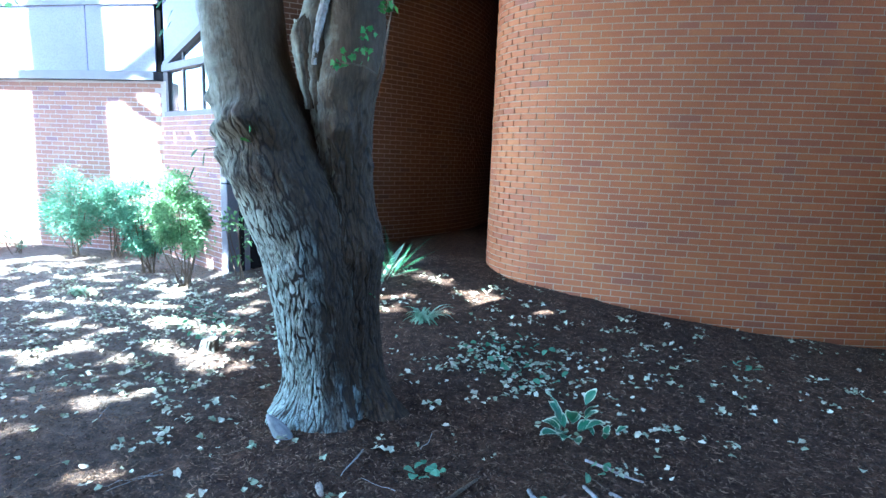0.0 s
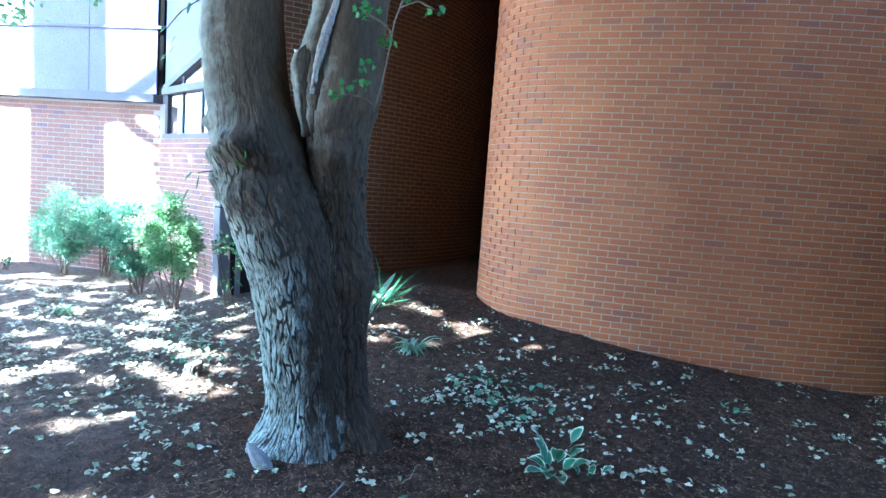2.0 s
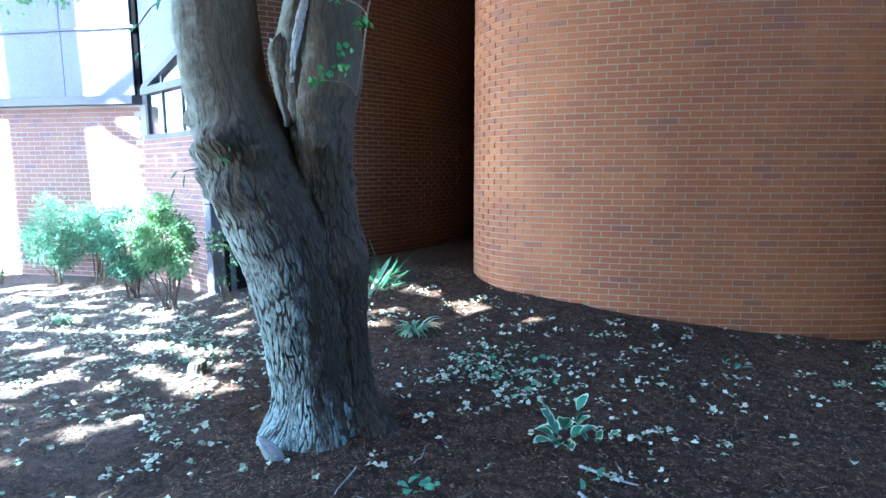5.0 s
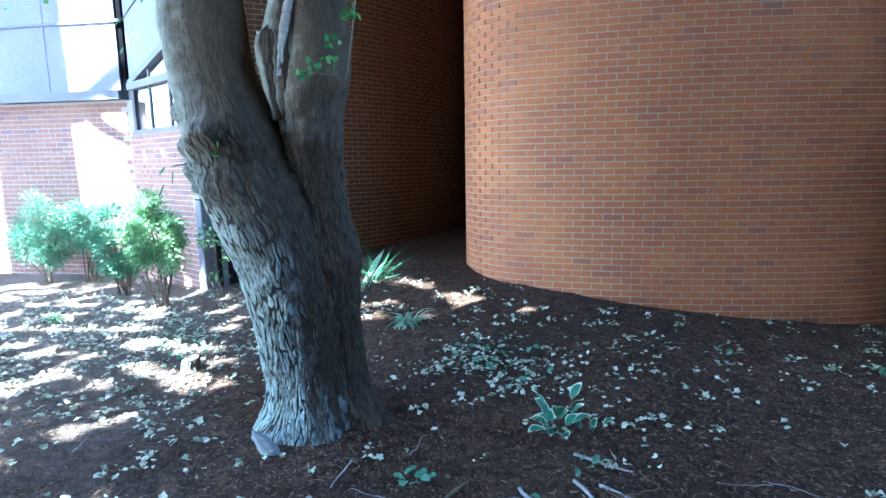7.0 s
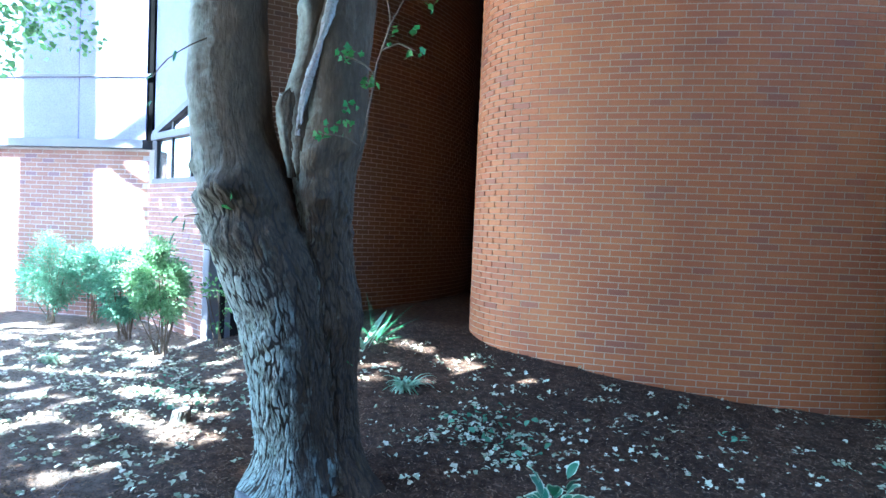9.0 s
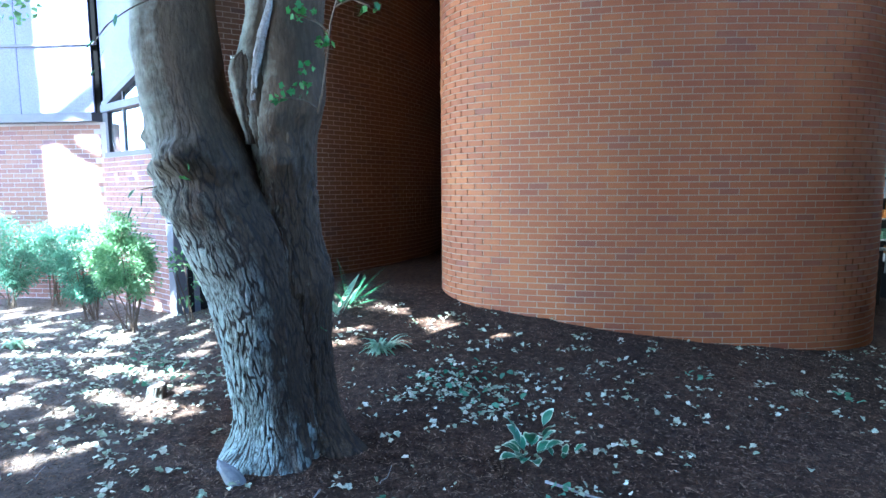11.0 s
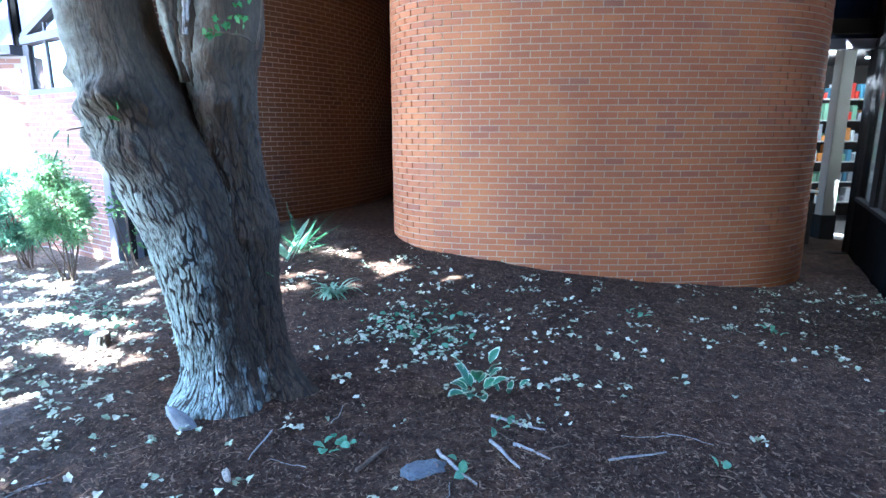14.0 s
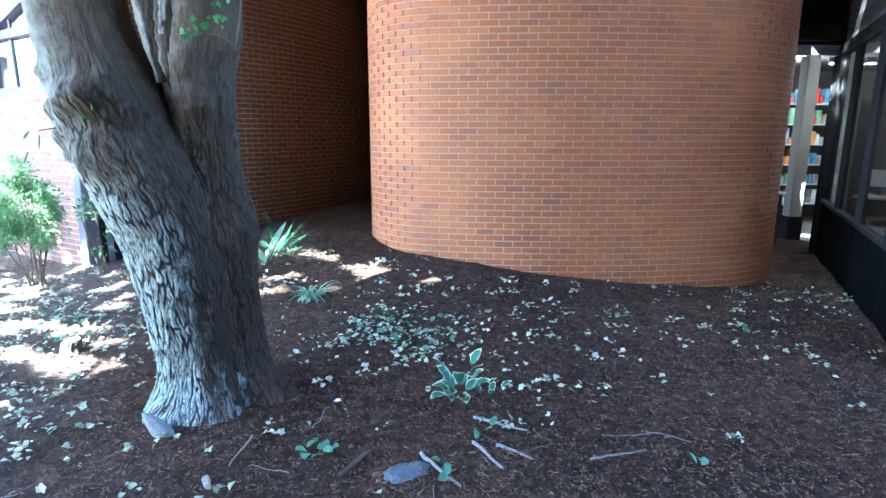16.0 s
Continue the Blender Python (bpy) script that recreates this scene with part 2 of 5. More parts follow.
M_WEED = leaf_mat("weed_leaf", (0.06, 0.17, 0.08), (0.17, 0.33, 0.19))
M_SPIKE = leaf_mat("strap_leaf", (0.17, 0.29, 0.16), (0.42, 0.54, 0.36))
M_BOUGH = leaf_mat("bough_leaf", (0.13, 0.27, 0.10), (0.24, 0.42, 0.16), translucent=0.45)
M_FERN = leaf_mat("fern_leaf", (0.022, 0.080, 0.032), (0.048, 0.135, 0.060))
M_HOSTA = leaf_edge_mat()
M_STEM = two_scale("stem_bark", (0.10, 0.07, 0.045), (0.16, 0.12, 0.08), (0.06, 0.045, 0.03), 6.0, 80.0)
M_STICK = two_scale("weathered_stick", (0.26, 0.24, 0.22), (0.36, 0.33, 0.30), (0.15, 0.13, 0.11), 8.0, 90.0)
M_BAREWOOD = two_scale("bare_dead_wood", (0.36, 0.34, 0.30), (0.48, 0.45, 0.40), (0.22, 0.19, 0.16), 9.0, 70.0)
M_TORN = two_scale("torn_wood", (0.55, 0.51, 0.45), (0.66, 0.62, 0.55), (0.38, 0.33, 0.27), 9.0, 70.0)
M_STUMP = two_scale("cut_wood", (0.30, 0.25, 0.19), (0.40, 0.34, 0.27), (0.18, 0.14, 0.10), 5.0, 60.0)
M_SLATE = two_scale("dark_stone", (0.09, 0.10, 0.11), (0.14, 0.15, 0.16), (0.06, 0.06, 0.06), 9.0, 60.0)
M_STONE = two_scale("grey_stone", (0.20, 0.20, 0.19), (0.29, 0.285, 0.27), (0.18, 0.18, 0.18), 7.0, 60.0)
M_STEEL = two_scale("dark_painted_steel", (0.020, 0.019, 0.018), (0.026, 0.025, 0.024), (0.014, 0.0135, 0.013), 2.0, 120.0, 0.7, 0.0005, 0.2, 0.0, 0.02)
M_POST = two_scale("grey_painted_steel", (0.12, 0.115, 0.13), (0.155, 0.15, 0.165), (0.09, 0.088, 0.095), 2.0, 120.0, 0.5, 0.0005, 0.2, 0.0, 0.5)
M_BLACK = two_scale("black_panel", (0.005, 0.005, 0.005), (0.008, 0.008, 0.008), (0.003, 0.003, 0.003), 2.0, 90.0, 0.75, 0.0005, 0.2, 0.0, 0.0)
M_PANEL = two_scale("slate_blue_panel", (0.18, 0.18, 0.27), (0.23, 0.23, 0.32), (0.14, 0.14, 0.20), 0.8, 50.0, 0.5, 0.001, 0.2)
M_SOFFIT = two_scale("soffit_paint", (0.14, 0.14, 0.14), (0.19, 0.19, 0.19), (0.10, 0.10, 0.10), 0.9, 60.0, 0.7, 0.001, 0.3)
M_DARKWALL = two_scale("dark_interior_paint", (0.055, 0.046, 0.040), (0.075, 0.062, 0.053), (0.04, 0.034, 0.03), 0.9, 60.0, 0.7, 0.001, 0.3)
M_PLASTER = two_scale("plaster", (0.55, 0.53, 0.49), (0.62, 0.60, 0.56), (0.45, 0.43, 0.40), 0.8, 60.0)
M_FLOOR = two_scale("interior_floor", (0.20, 0.18, 0.16), (0.26, 0.24, 0.21), (0.15, 0.13, 0.12), 0.8, 40.0, 0.4)
M_NAVY = two_scale("navy_glass_panel", (0.018, 0.026, 0.07), (0.026, 0.036, 0.095), (0.012, 0.016, 0.04), 1.0, 40.0, 0.15, 0.0003, 0.1, 0.0, 0.6)
M_GLASS = glass_mat("window_glass")
M_LAMP = glow_mat("lamp_glow", (1.0, 0.95, 0.85), 12.0)


def plain(name, c, rough=0.6):
    return two_scale(name, c, tuple(v * 1.15 for v in c), tuple(v * 0.75 for v in c), 4.0, 60.0, rough, 0.0008, 0.2)


# ---- building blocks ----
def mesh_ob(name, verts, faces, mat, parent=None, label="", smooth=False):
    me = bpy.data.meshes.new(name)
    me.from_pydata([tuple(v) for v in verts], [], faces)
    me.materials.append(mat)
    if smooth:
        me.polygons.foreach_set("use_smooth", [True] * len(me.polygons))
    me.update()
    ob = new(name, me)
    if parent:
        ob.parent = parent
    if label:
        ob["label"] = label
    return ob


def part(name, bm, mat, parent=None, label="", smooth=False):
    me = bpy.data.meshes.new(name)
    bm.to_mesh(me)
    bm.free()
    me.materials.append(mat)
    if smooth:
        me.polygons.foreach_set("use_smooth", [True] * len(me.polygons))
    ob = new(name, me)
    if parent:
        ob.parent = parent
    if label:
        ob["label"] = label
    return ob


def box_bm(sx, sy, sz, m=Matrix(), bev=0.004):
    bm = bmesh.new()
    bmesh.ops.create_cube(bm, size=1.0)
    bmesh.ops.scale(bm, vec=(sx, sy, sz), verts=bm.verts)
    if bev:
        bmesh.ops.bevel(bm, geom=bm.edges[:], offset=min(bev, sx / 4, sy / 4, sz / 4), segments=1, affect="EDGES")
    bm.transform(m)
    return bm


def bar(name, a, b, w, d, mat, parent=None, label="", bev=0.004):
    """A straight bar from a to b, w across and d deep."""
    a, b = Vector(a), Vector(b)
    ax = b - a
    q = ax.to_track_quat("Z", "Y").to_matrix().to_4x4()
    return part(name, box_bm(w, d, ax.length, Matrix.Translation((a + b) / 2) @ q, bev), mat, parent, label)


def slab(name, path, z0, z1, thick, mat, parent=None, label="", kind=""):
    """A wall that follows a plan line, thick to its left-hand side of travel."""
    n = len(path)
    v, f = [], []
    for i, (x, y) in enumerate(path):
        p0, p1 = path[max(i - 1, 0)], path[min(i + 1, n - 1)]
        tx, ty = p1[0] - p0[0], p1[1] - p0[1]
        ln = math.hypot(tx, ty)
        nx, ny = -ty / ln * thick, tx / ln * thick
        v += [(x, y, z0), (x, y, z1), (x + nx, y + ny, z1), (x + nx, y + ny, z0)]
    for i in range(n - 1):
        a, b = 4 * i, 4 * i + 4
        for k in range(4):
            f.append((a + k, b + k, b + (k + 1) % 4, a + (k + 1) % 4))
    f += [(0, 1, 2, 3), (4 * n - 1, 4 * n - 2, 4 * n - 3, 4 * n - 4)]
    ob = mesh_ob(name, v, f, mat, parent, label)
    if kind:
        ob["kind"] = kind
    return ob


def arc(cx, cy, r, a0, a1, n):
    return [(cx + r * math.cos(radians(a0 + (a1 - a0) * i / n)), cy + r * math.sin(radians(a0 + (a1 - a0) * i / n))) for i in range(n + 1)]


BRICK_L, BRICK_H, COURSE, MODULE = 0.193, 0.0575, 0.0677, 0.203


def brick_mesh(mat):
    bm = box_bm(BRICK_L, 0.09, BRICK_H, bev=0.003)
    me = bpy.data.meshes.new("brick")
    bm.to_mesh(me)
    bm.free()
    me.materials.append(mat)
    return me


def lay_bricks(wall, path, z0, z1, singles, seed, proud=0.003, mats=None):
    """Running bond along a plan line: the bricks inside the stretch singles = (s0, s1, zlow, zhigh) are objects of their own."""
    rnd = random.Random(seed)
    pts = np.array(path)
    seg = np.hypot(*np.diff(pts, axis=0).T)
    acc = np.concatenate([[0], np.cumsum(seg)])
    single_mat, many_mat = mats or (M_BRICK, M_BRICKS)
    total, me, count = acc[-1], brick_mesh(single_mat), 0
    v, f = [], []
    cube = [(sx, sy, sz) for sx in (-1, 1) for sy in (-1, 1) for sz in (-1, 1)]
    quads = [(0, 1, 3, 2), (4, 6, 7, 5), (0, 4, 5, 1), (2, 3, 7, 6), (0, 2, 6, 4), (1, 5, 7, 3)]
    k, z = 0, z0
    while z + COURSE <= z1:
        s = (0.5 if k % 2 else 0.0) * MODULE + MODULE / 2
        while s + MODULE / 2 <= total:
            x, y = np.interp(s, acc, pts[:, 0]), np.interp(s, acc, pts[:, 1])
            xa, ya = np.interp(s - 0.1, acc, pts[:, 0]), np.interp(s - 0.1, acc, pts[:, 1])
            xb, yb = np.interp(s + 0.1, acc, pts[:, 0]), np.interp(s + 0.1, acc, pts[:, 1])
            tx, ty = xb - xa, yb - ya
            ln = math.hypot(tx, ty)
            tx, ty = tx / ln, ty / ln
            off = 0.045 - proud + rnd.uniform(-0.0015, 0.0015)
            cx, cy, cz = x - ty * off, y + tx * off, z + COURSE / 2 + rnd.uniform(-0.001, 0.001)
            tilt = rnd.uniform(-0.004, 0.004)
            if singles and singles[0] <= s <= singles[1] and singles[2] <= z <= singles[3] and count < 300:
                ob = new("brick", me)
                ob.parent = wall
                ob.matrix_basis = Matrix.Translation((cx, cy, cz)) @ Matrix.Rotation(math.atan2(ty, tx), 4, "Z") @ Matrix.Rotation(tilt, 4, "Y")
                count += 1
            else:
                b = len(v)
                for sx, sy, sz in cube:
                    lx, lz = sx * BRICK_L / 2, sz * BRICK_H / 2 + sx * BRICK_L / 2 * tilt
                    v.append((cx + tx * lx - ty * sy * 0.045, cy + ty * lx + tx * sy * 0.045, cz + lz))
                f += [tuple(b + q for q in quad) for quad in quads]
            s += MODULE
        z += COURSE
        k += 1
    tagged(mesh_ob("bricks", v, f, many_mat, wall), kind="stuff")


def rise(x, y):
    """Height of the bed: it climbs to the recess between the two curved walls and falls gently beyond the near one."""
    back = 1.0 if y > 7.2 else math.exp(-((y - 7.2) ** 2) / 5)
    return 0.36 * math.exp(-((x + 1.4) ** 2) / (7 if x > -1.4 else 4)) * back - 0.05 * max(0.0, min(x, 7.0) - 0.5)


def relief(x, y):
    return rise(x, y) + 0.022 * noise.fractal(Vector((x * 1.7, y * 1.7, 0.3)), 1.0, 2.0, 4) + 0.008 * noise.noise(Vector((x * 9, y * 9, 4.0)))


# ---- ground ----
def axis(fine0, fine1, step, far):
    a = list(np.arange(fine0, fine1 + 1e-6, step))
    lo, hi, d = fine0, fine1, step
    while lo > -far or hi < far:
        d *= 1.45
        lo, hi = lo - d, hi + d
        a = [lo] + a + [hi]
    return a


gx, gy = axis(-8.0, 7.0, 0.07, 400.0), axis(-1.0, 9.0, 0.07, 400.0)
gv = [(x, y, relief(x, y)) for y in gy for x in gx]
W = len(gx)
gf = [(j * W + i, j * W + i + 1, (j + 1) * W + i + 1, (j + 1) * W + i) for j in range(len(gy) - 1) for i in range(W - 1)]
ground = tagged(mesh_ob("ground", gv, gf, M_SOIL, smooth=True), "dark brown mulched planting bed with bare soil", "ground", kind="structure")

# Unseen slab left of the bed, added to bounce sunlight onto trunk and walls.
bounce_slab = [(-30.0, -20.0), (-3.6, -20.0), (-3.6, 0.6), (-8.6, 1.6), (-30.0, 2.5)]
M_BOUNCE = two_scale("bounce_concrete", (0.22, 0.21, 0.195), (0.27, 0.26, 0.24), (0.17, 0.16, 0.15), 0.7, 50.0)
pv = [(x, y, z) for z in (-0.1, 0.045) for x, y in bounce_slab]
tagged(mesh_ob("pavement", pv, [(4, 3, 2, 1, 0), (5, 6, 7, 8, 9)] + [(i, (i + 1) % 5, (i + 1) % 5 + 5, i + 5) for i in range(5)], M_BOUNCE), "unseen grey concrete slab added to bounce sunlight", "pavement", kind="structure")

# ---- curved brick wall near ----
TOP = 8.0
near_path = ([(-0.45, 15.0), (-0.75, 8.6)] + arc(0.2, 7.15, 0.95, 180, 258, 14) + arc(1.666, 14.045, 8.0, 258, 282, 26)[1:]
             + arc(3.018, 7.687, 1.5, 282, 375, 18)[1:] + [(4.1, 11.5)])
wall_near = slab("wall_near", near_path, -0.6, TOP, 0.3, M_MORTAR, None, "", "structure")
tagged(wall_near, "rounded tower of orange-red running-bond brick with pale mortar", "wall")

# ---- curved brick wall in the recess ----
far_arc = [(-4.3 + 5.33 * (math.sin(radians(a)) - math.sin(radians(25))), 6.85 + 5.33 * (math.cos(radians(25)) - math.cos(radians(a)))) for a in np.linspace(25, 84, 24)]
far_path = far_arc + [(far_arc[-1][0] + 0.35, far_arc[-1][1] + 4.2)]
wall_recess = slab("wall_recess", far_path, -0.6, TOP, 0.3, M_SHADE_MORTAR, None, "", "structure")
tagged(wall_recess, "shaded curved red-brown brick wall behind the tree", "wall")
# Unseen slab added over the recess to keep sky light out.
mesh_ob("ceiling", [(x, y, z) for z in (6.3, 6.6) for x, y in ((-4.3, 6.2), (-2.6, 6.0), (-0.25, 6.5), (0.3, 15.2), (-4.6, 15.2))],
        [(4, 3, 2, 1, 0), (5, 6, 7, 8, 9)] + [(i, (i + 1) % 5, (i + 1) % 5 + 5, i + 5) for i in range(5)], M_SOFFIT)["kind"] = "structure"
wall_back = tagged(slab("wall_back", [(-1.4, 15.0), (0.2, 15.0)], -0.6, TOP, 0.3, M_MORTAR, None, "", "structure"), "dark plain wall closing the narrow recess", "wall")

# ---- sunlit walls beyond the shrubs ----
CORNER, POST = (-5.66, 7.6), (-3.95, 6.45)
left_path = [(-16.0, 7.75), (-5.57, 7.6)]
pink_path = [(-5.70, 7.625), POST]
wall_left = slab("wall_left", left_path, -0.3, 2.555, 0.3, M_HAZE_MORTAR, None, "", "structure")
tagged(wall_left, "sunlit low brick wall under a metal ledge", "wall")
wall_side = slab("wall_side", pink_path, -0.3, 2.05, 0.3, M_HAZE_MORTAR, None, "", "structure")
tagged(wall_side, "sunlit short brick wall below a strip window", "wall")

def metal_ledge():
    ob = tagged(slab("ledge", [(-16.0, 7.63), (CORNER[0] - 0.02, 7.48)], 2.56, 2.68, 0.3, M_POST, None, "", "structure"), "grey metal ledge capping the low brick wall", "trim")
    return ob


def upper_storey():
    """Slate-blue cladding above the ledge: panels with open joints on a backing wall."""
    wall = tagged(slab("wall_upper", [(-16.0, 7.80), (CORNER[0], 7.66)], 2.68, 7.6, 0.25, M_BLACK, None, "", "structure"), "slate-blue metal cladding above the ledge", "wall")
    for i in range(9):
        for z0, z1 in ((2.70, 3.63), (3.66, 4.9), (4.93, 6.15), (6.18, 7.55)):
            x0 = -16.0 + i * 1.14
            x1 = x0 + 1.135
            y0, y1 = 7.785 - 0.0137 * (x0 + 16), 7.785 - 0.0137 * (x1 + 16)
            m = Matrix.Translation(((x0 + x1) / 2, (y0 + y1) / 2, (z0 + z1) / 2)) @ Matrix.Rotation(-0.0137, 4, "Z")
            part("panel", box_bm(x1 - x0, 0.03, z1 - z0, m, 0.004), M_PANEL, wall)
    bar("drip_rail", (-16.0, 7.77, 3.645), (CORNER[0], 7.63, 3.645), 0.05, 0.04, M_POST, wall)


def strip_window():
    """Window over the short brick wall: sill, head, jambs, one mullion, a transom and four panes."""
    win = tagged(new("window_1"), "strip window in a grey steel frame above brick", "window", kind="structure")
    a, b = Vector((*CORNER, 0)), Vector((*POST, 0))
    d = (b - a).normalized()
    back = Vector((-d.y, d.x, 0)) * 0.1
    zs, zh = 2.09, 2.74
    P = lambda s, z, k=0.0: a + d * s + back * (1 + k) + Vector((0, 0, z))
    L = (b - a).length
    bar("sill", P(0, zs), P(L, zs), 0.14, 0.07, M_POST, win)
    bar("head", P(0, zh), P(L, zh), 0.16, 0.10, M_POST, win)
    bar("jamb", P(0.04, zs), P(0.04, zh), 0.08, 0.12, M_POST, win)
    bar("jamb", P(L - 0.04, zs), P(L - 0.04, zh), 0.08, 0.12, M_POST, win)
    for k in (0.62, 1.25):
        bar("mullion", P(k, zs), P(k, zh), 0.03, 0.06, M_POST, win)
    for s0, s1 in ((0.08, 0.6), (0.64, 1.23), (1.27, L - 0.08)):
        q = (P(s1, 0) - P(s0, 0)).to_track_quat("X", "Z").to_matrix().to_4x4()
        m = Matrix.Translation((P(s0, (zs + zh) / 2) + P(s1, (zs + zh) / 2)) / 2) @ q
        pane = part("pane", box_bm(s1 - s0, 0.008, zh - zs - 0.1, m, 0), M_GLASS, win)
        pane.visible_shadow = False
    # raked beam over a wedge of glass, pale fascia above it
    zr = zh + 0.62
    bar("rake", P(0, zh + 0.05), P(L, zr), 0.12, 0.09, M_POST, win)
    bar("mullion", P(0.62, zh), P(0.62, zh + 0.05 + (zr - zh) * 0.62 / L), 0.03, 0.05, M_POST, win)
    wedge = [P(0.05, zh + 0.05), P(L, zh + 0.05), P(L, zr), P(0.05, zh + 0.08)]
    thick = back.normalized() * 0.008
    pane = mesh_ob("pane", wedge + [p + thick for p in wedge], [(0, 1, 2, 3), (7, 6, 5, 4), (0, 4, 5, 1), (1, 5, 6, 2), (2, 6, 7, 3), (3, 7, 4, 0)], M_GLASS, win)
    pane.visible_shadow = False
    low = [P(0, zh + 0.10, -0.3), P(L, zr + 0.05, -0.3), P(L, 7.0, -0.3), P(0, 7.0, -0.3)]
    deep = back.normalized() * 0.2
    fas = mesh_ob("wall_fascia", low + [p + deep for p in low], [(0, 1, 2, 3), (7, 6, 5, 4), (0, 4, 5, 1), (1, 5, 6, 2), (2, 6, 7, 3), (3, 7, 4, 0)], M_PANEL)
    tagged(fas, "pale cladding above the strip window", "wall", kind="structure")
    # room behind the strip window
    slab("wall_room", [(-5.6, 9.6), (-3.2, 9.6)], 1.5, 3.7, 0.1, M_PLASTER, None, "", "structure")


def steel_post():
    post = tagged(new("steel_post"), "grey boxed steel corner post with a horizontal seam", "post")
    x, y = POST
    z0, zs, z1 = relief(x, y) - 0.1, 1.2, 2.8
    rot = Matrix.Rotation(math.atan2(-1.15, 1.8), 4, "Z")
    for n, za, zb in (("lower_casing", z0, zs - 0.004), ("upper_casing", zs + 0.004, z1)):
        part(n, box_bm(0.16, 0.30, zb - za, Matrix.Translation((x + 0.07, y + 0.07, (za + zb) / 2)) @ rot, 0.008), M_POST, post)
    part("seam", box_bm(0.15, 0.29, 0.012, Matrix.Translation((x + 0.07, y + 0.07, zs)) @ rot, 0.0), M_BLACK, post)
    # dark recess panel beside the post
    tagged(slab("wall_panel", [(x + 0.16, y + 0.02), (x + 0.34, 7.25)], -0.2, 2.8, 0.08, M_STEEL, None, "", "structure"), "dark steel panel behind the corner post", "wall")


def storefront():
    """Glazed shop corner past the tower: a front towards the bed, a side that comes nearer, black base panels, dark head."""
    A0, C, B1 = Vector((4.25, 8.75, 0)), Vector((6.12, 8.68, 0)), Vector((3.55, 3.75, 0))
    sf = tagged(new("shop_window"), "dark steel-framed shop windows with black base panels", "window", kind="structure")
    zf, zh = -0.45, 2.80
    bar("corner_post", C + Vector((0, 0, zf)), C + Vector((0, 0, 5.2)), 0.16, 0.16, M_STEEL, sf)
    bar("head", A0 + Vector((0, 0, zh)), C + Vector((0, 0, zh)), 0.10, 0.14, M_POST, sf)
    bar("threshold", A0 + Vector((0, 0, zf + 0.12)), C + Vector((0, 0, zf + 0.12)), 0.12, 0.14, M_STEEL, sf)

    def pane(p, q, z0, z1):
        ang = math.atan2((q - p).y, (q - p).x)
        m = Matrix.Translation(((p.x + q.x) / 2, (p.y + q.y) / 2, (z0 + z1) / 2)) @ Matrix.Rotation(ang, 4, "Z")
        o = part("pane", box_bm((q - p).length, 0.008, z1 - z0, m, 0), M_GLASS, sf)
        o.visible_shadow = False

    pane(A0, C, zf + 0.15, zh - 0.05)
    pane(A0, C, zh + 0.05, 5.2)
    back = Vector((0, 0.12, 0))
    for i in range(2):
        p, q = A0.lerp(C, i / 2) + back, A0.lerp(C, (i + 1) / 2) + back
        m = Matrix.Translation(((p.x + q.x) / 2, (p.y + q.y) / 2, 4.05)) @ Matrix.Rotation(math.atan2((q - p).y, (q - p).x), 4, "Z")
        part("spandrel_panel", box_bm((q - p).length - 0.02, 0.04, 2.4, m, 0.004), M_NAVY, sf)
    d = (B1 - C).normalized()
    L = (B1 - C).length
    side = Vector((-d.y, d.x, 0))
    P = lambda s, z: C + d * s + Vector((0, 0, z))
    bar("sill", P(0, 0.58), P(L, 0.58), 0.10, 0.05, M_STEEL, sf)
    bar("head", P(0, 2.78), P(L, 2.78), 0.14, 0.12, M_STEEL, sf)
    for k in range(1, 4):
        s = k * L / 4
        bar("mullion", P(s, 0.6), P(s, 2.75), 0.07, 0.10, M_STEEL, sf)
    for k in range(4):
        p, q = P(k * L / 4 + 0.05, 0), P((k + 1) * L / 4 - 0.05, 0)
        pane(p, q, 0.62, 2.72)
        ang = math.atan2(d.y, d.x)
        m = Matrix.Translation((p.x / 2 + q.x / 2, p.y / 2 + q.y / 2, 0.06)) @ Matrix.Rotation(ang, 4, "Z")
        part("base_panel", box_bm((q - p).length + 0.08, 0.06, 1.0, m, 0.004), M_BLACK, sf)
    # fascia and roof over the shop side
    out = -side if side.x > 0 else side
    tagged(slab("wall_shopfascia", [P(0, 0).xy[:], P(L, 0).xy[:]], 2.86, 5.2, 0.2, M_SOFFIT, None, "", "structure"), "dark grey fascia above the shop windows", "wall")
    roof = [C.xy[:], (C + d * L).xy[:], (11.0, 3.5), (11.0, 13.2), (4.25, 13.2), (4.25, 8.75)]
    mesh_ob("ceiling", [(x, y, z) for z in (2.95, 3.15) for x, y in roof],
            [tuple(range(5, -1, -1)), tuple(range(6, 12))] + [(i, (i + 1) % 6, (i + 1) % 6 + 6, i + 6) for i in range(6)], M_DARKWALL)["kind"] = "structure"
    mesh_ob("floor", [(x, y, -0.32) for x, y in roof], [tuple(range(6))], M_FLOOR)["kind"] = "structure"
    # Unseen slab added over the shop corner to darken the glass below.
    over = [(4.0, 7.9), (5.2, 5.6), (6.6, 5.2), (6.6, 9.3), (3.9, 9.3)]
    mesh_ob("ceiling", [(x, y, z) for z in (5.2, 5.5) for x, y in over], [(4, 3, 2, 1, 0), (5, 6, 7, 8, 9)] + [(i, (i + 1) % 5, (i + 1) % 5 + 5, i + 5) for i in range(5)], M_SOFFIT)["kind"] = "structure"
    slab("wall_shopback", [(11.0, 3.0), (11.0, 13.2)], -0.5, 3.0, 0.2, M_DARKWALL, None, "", "structure")
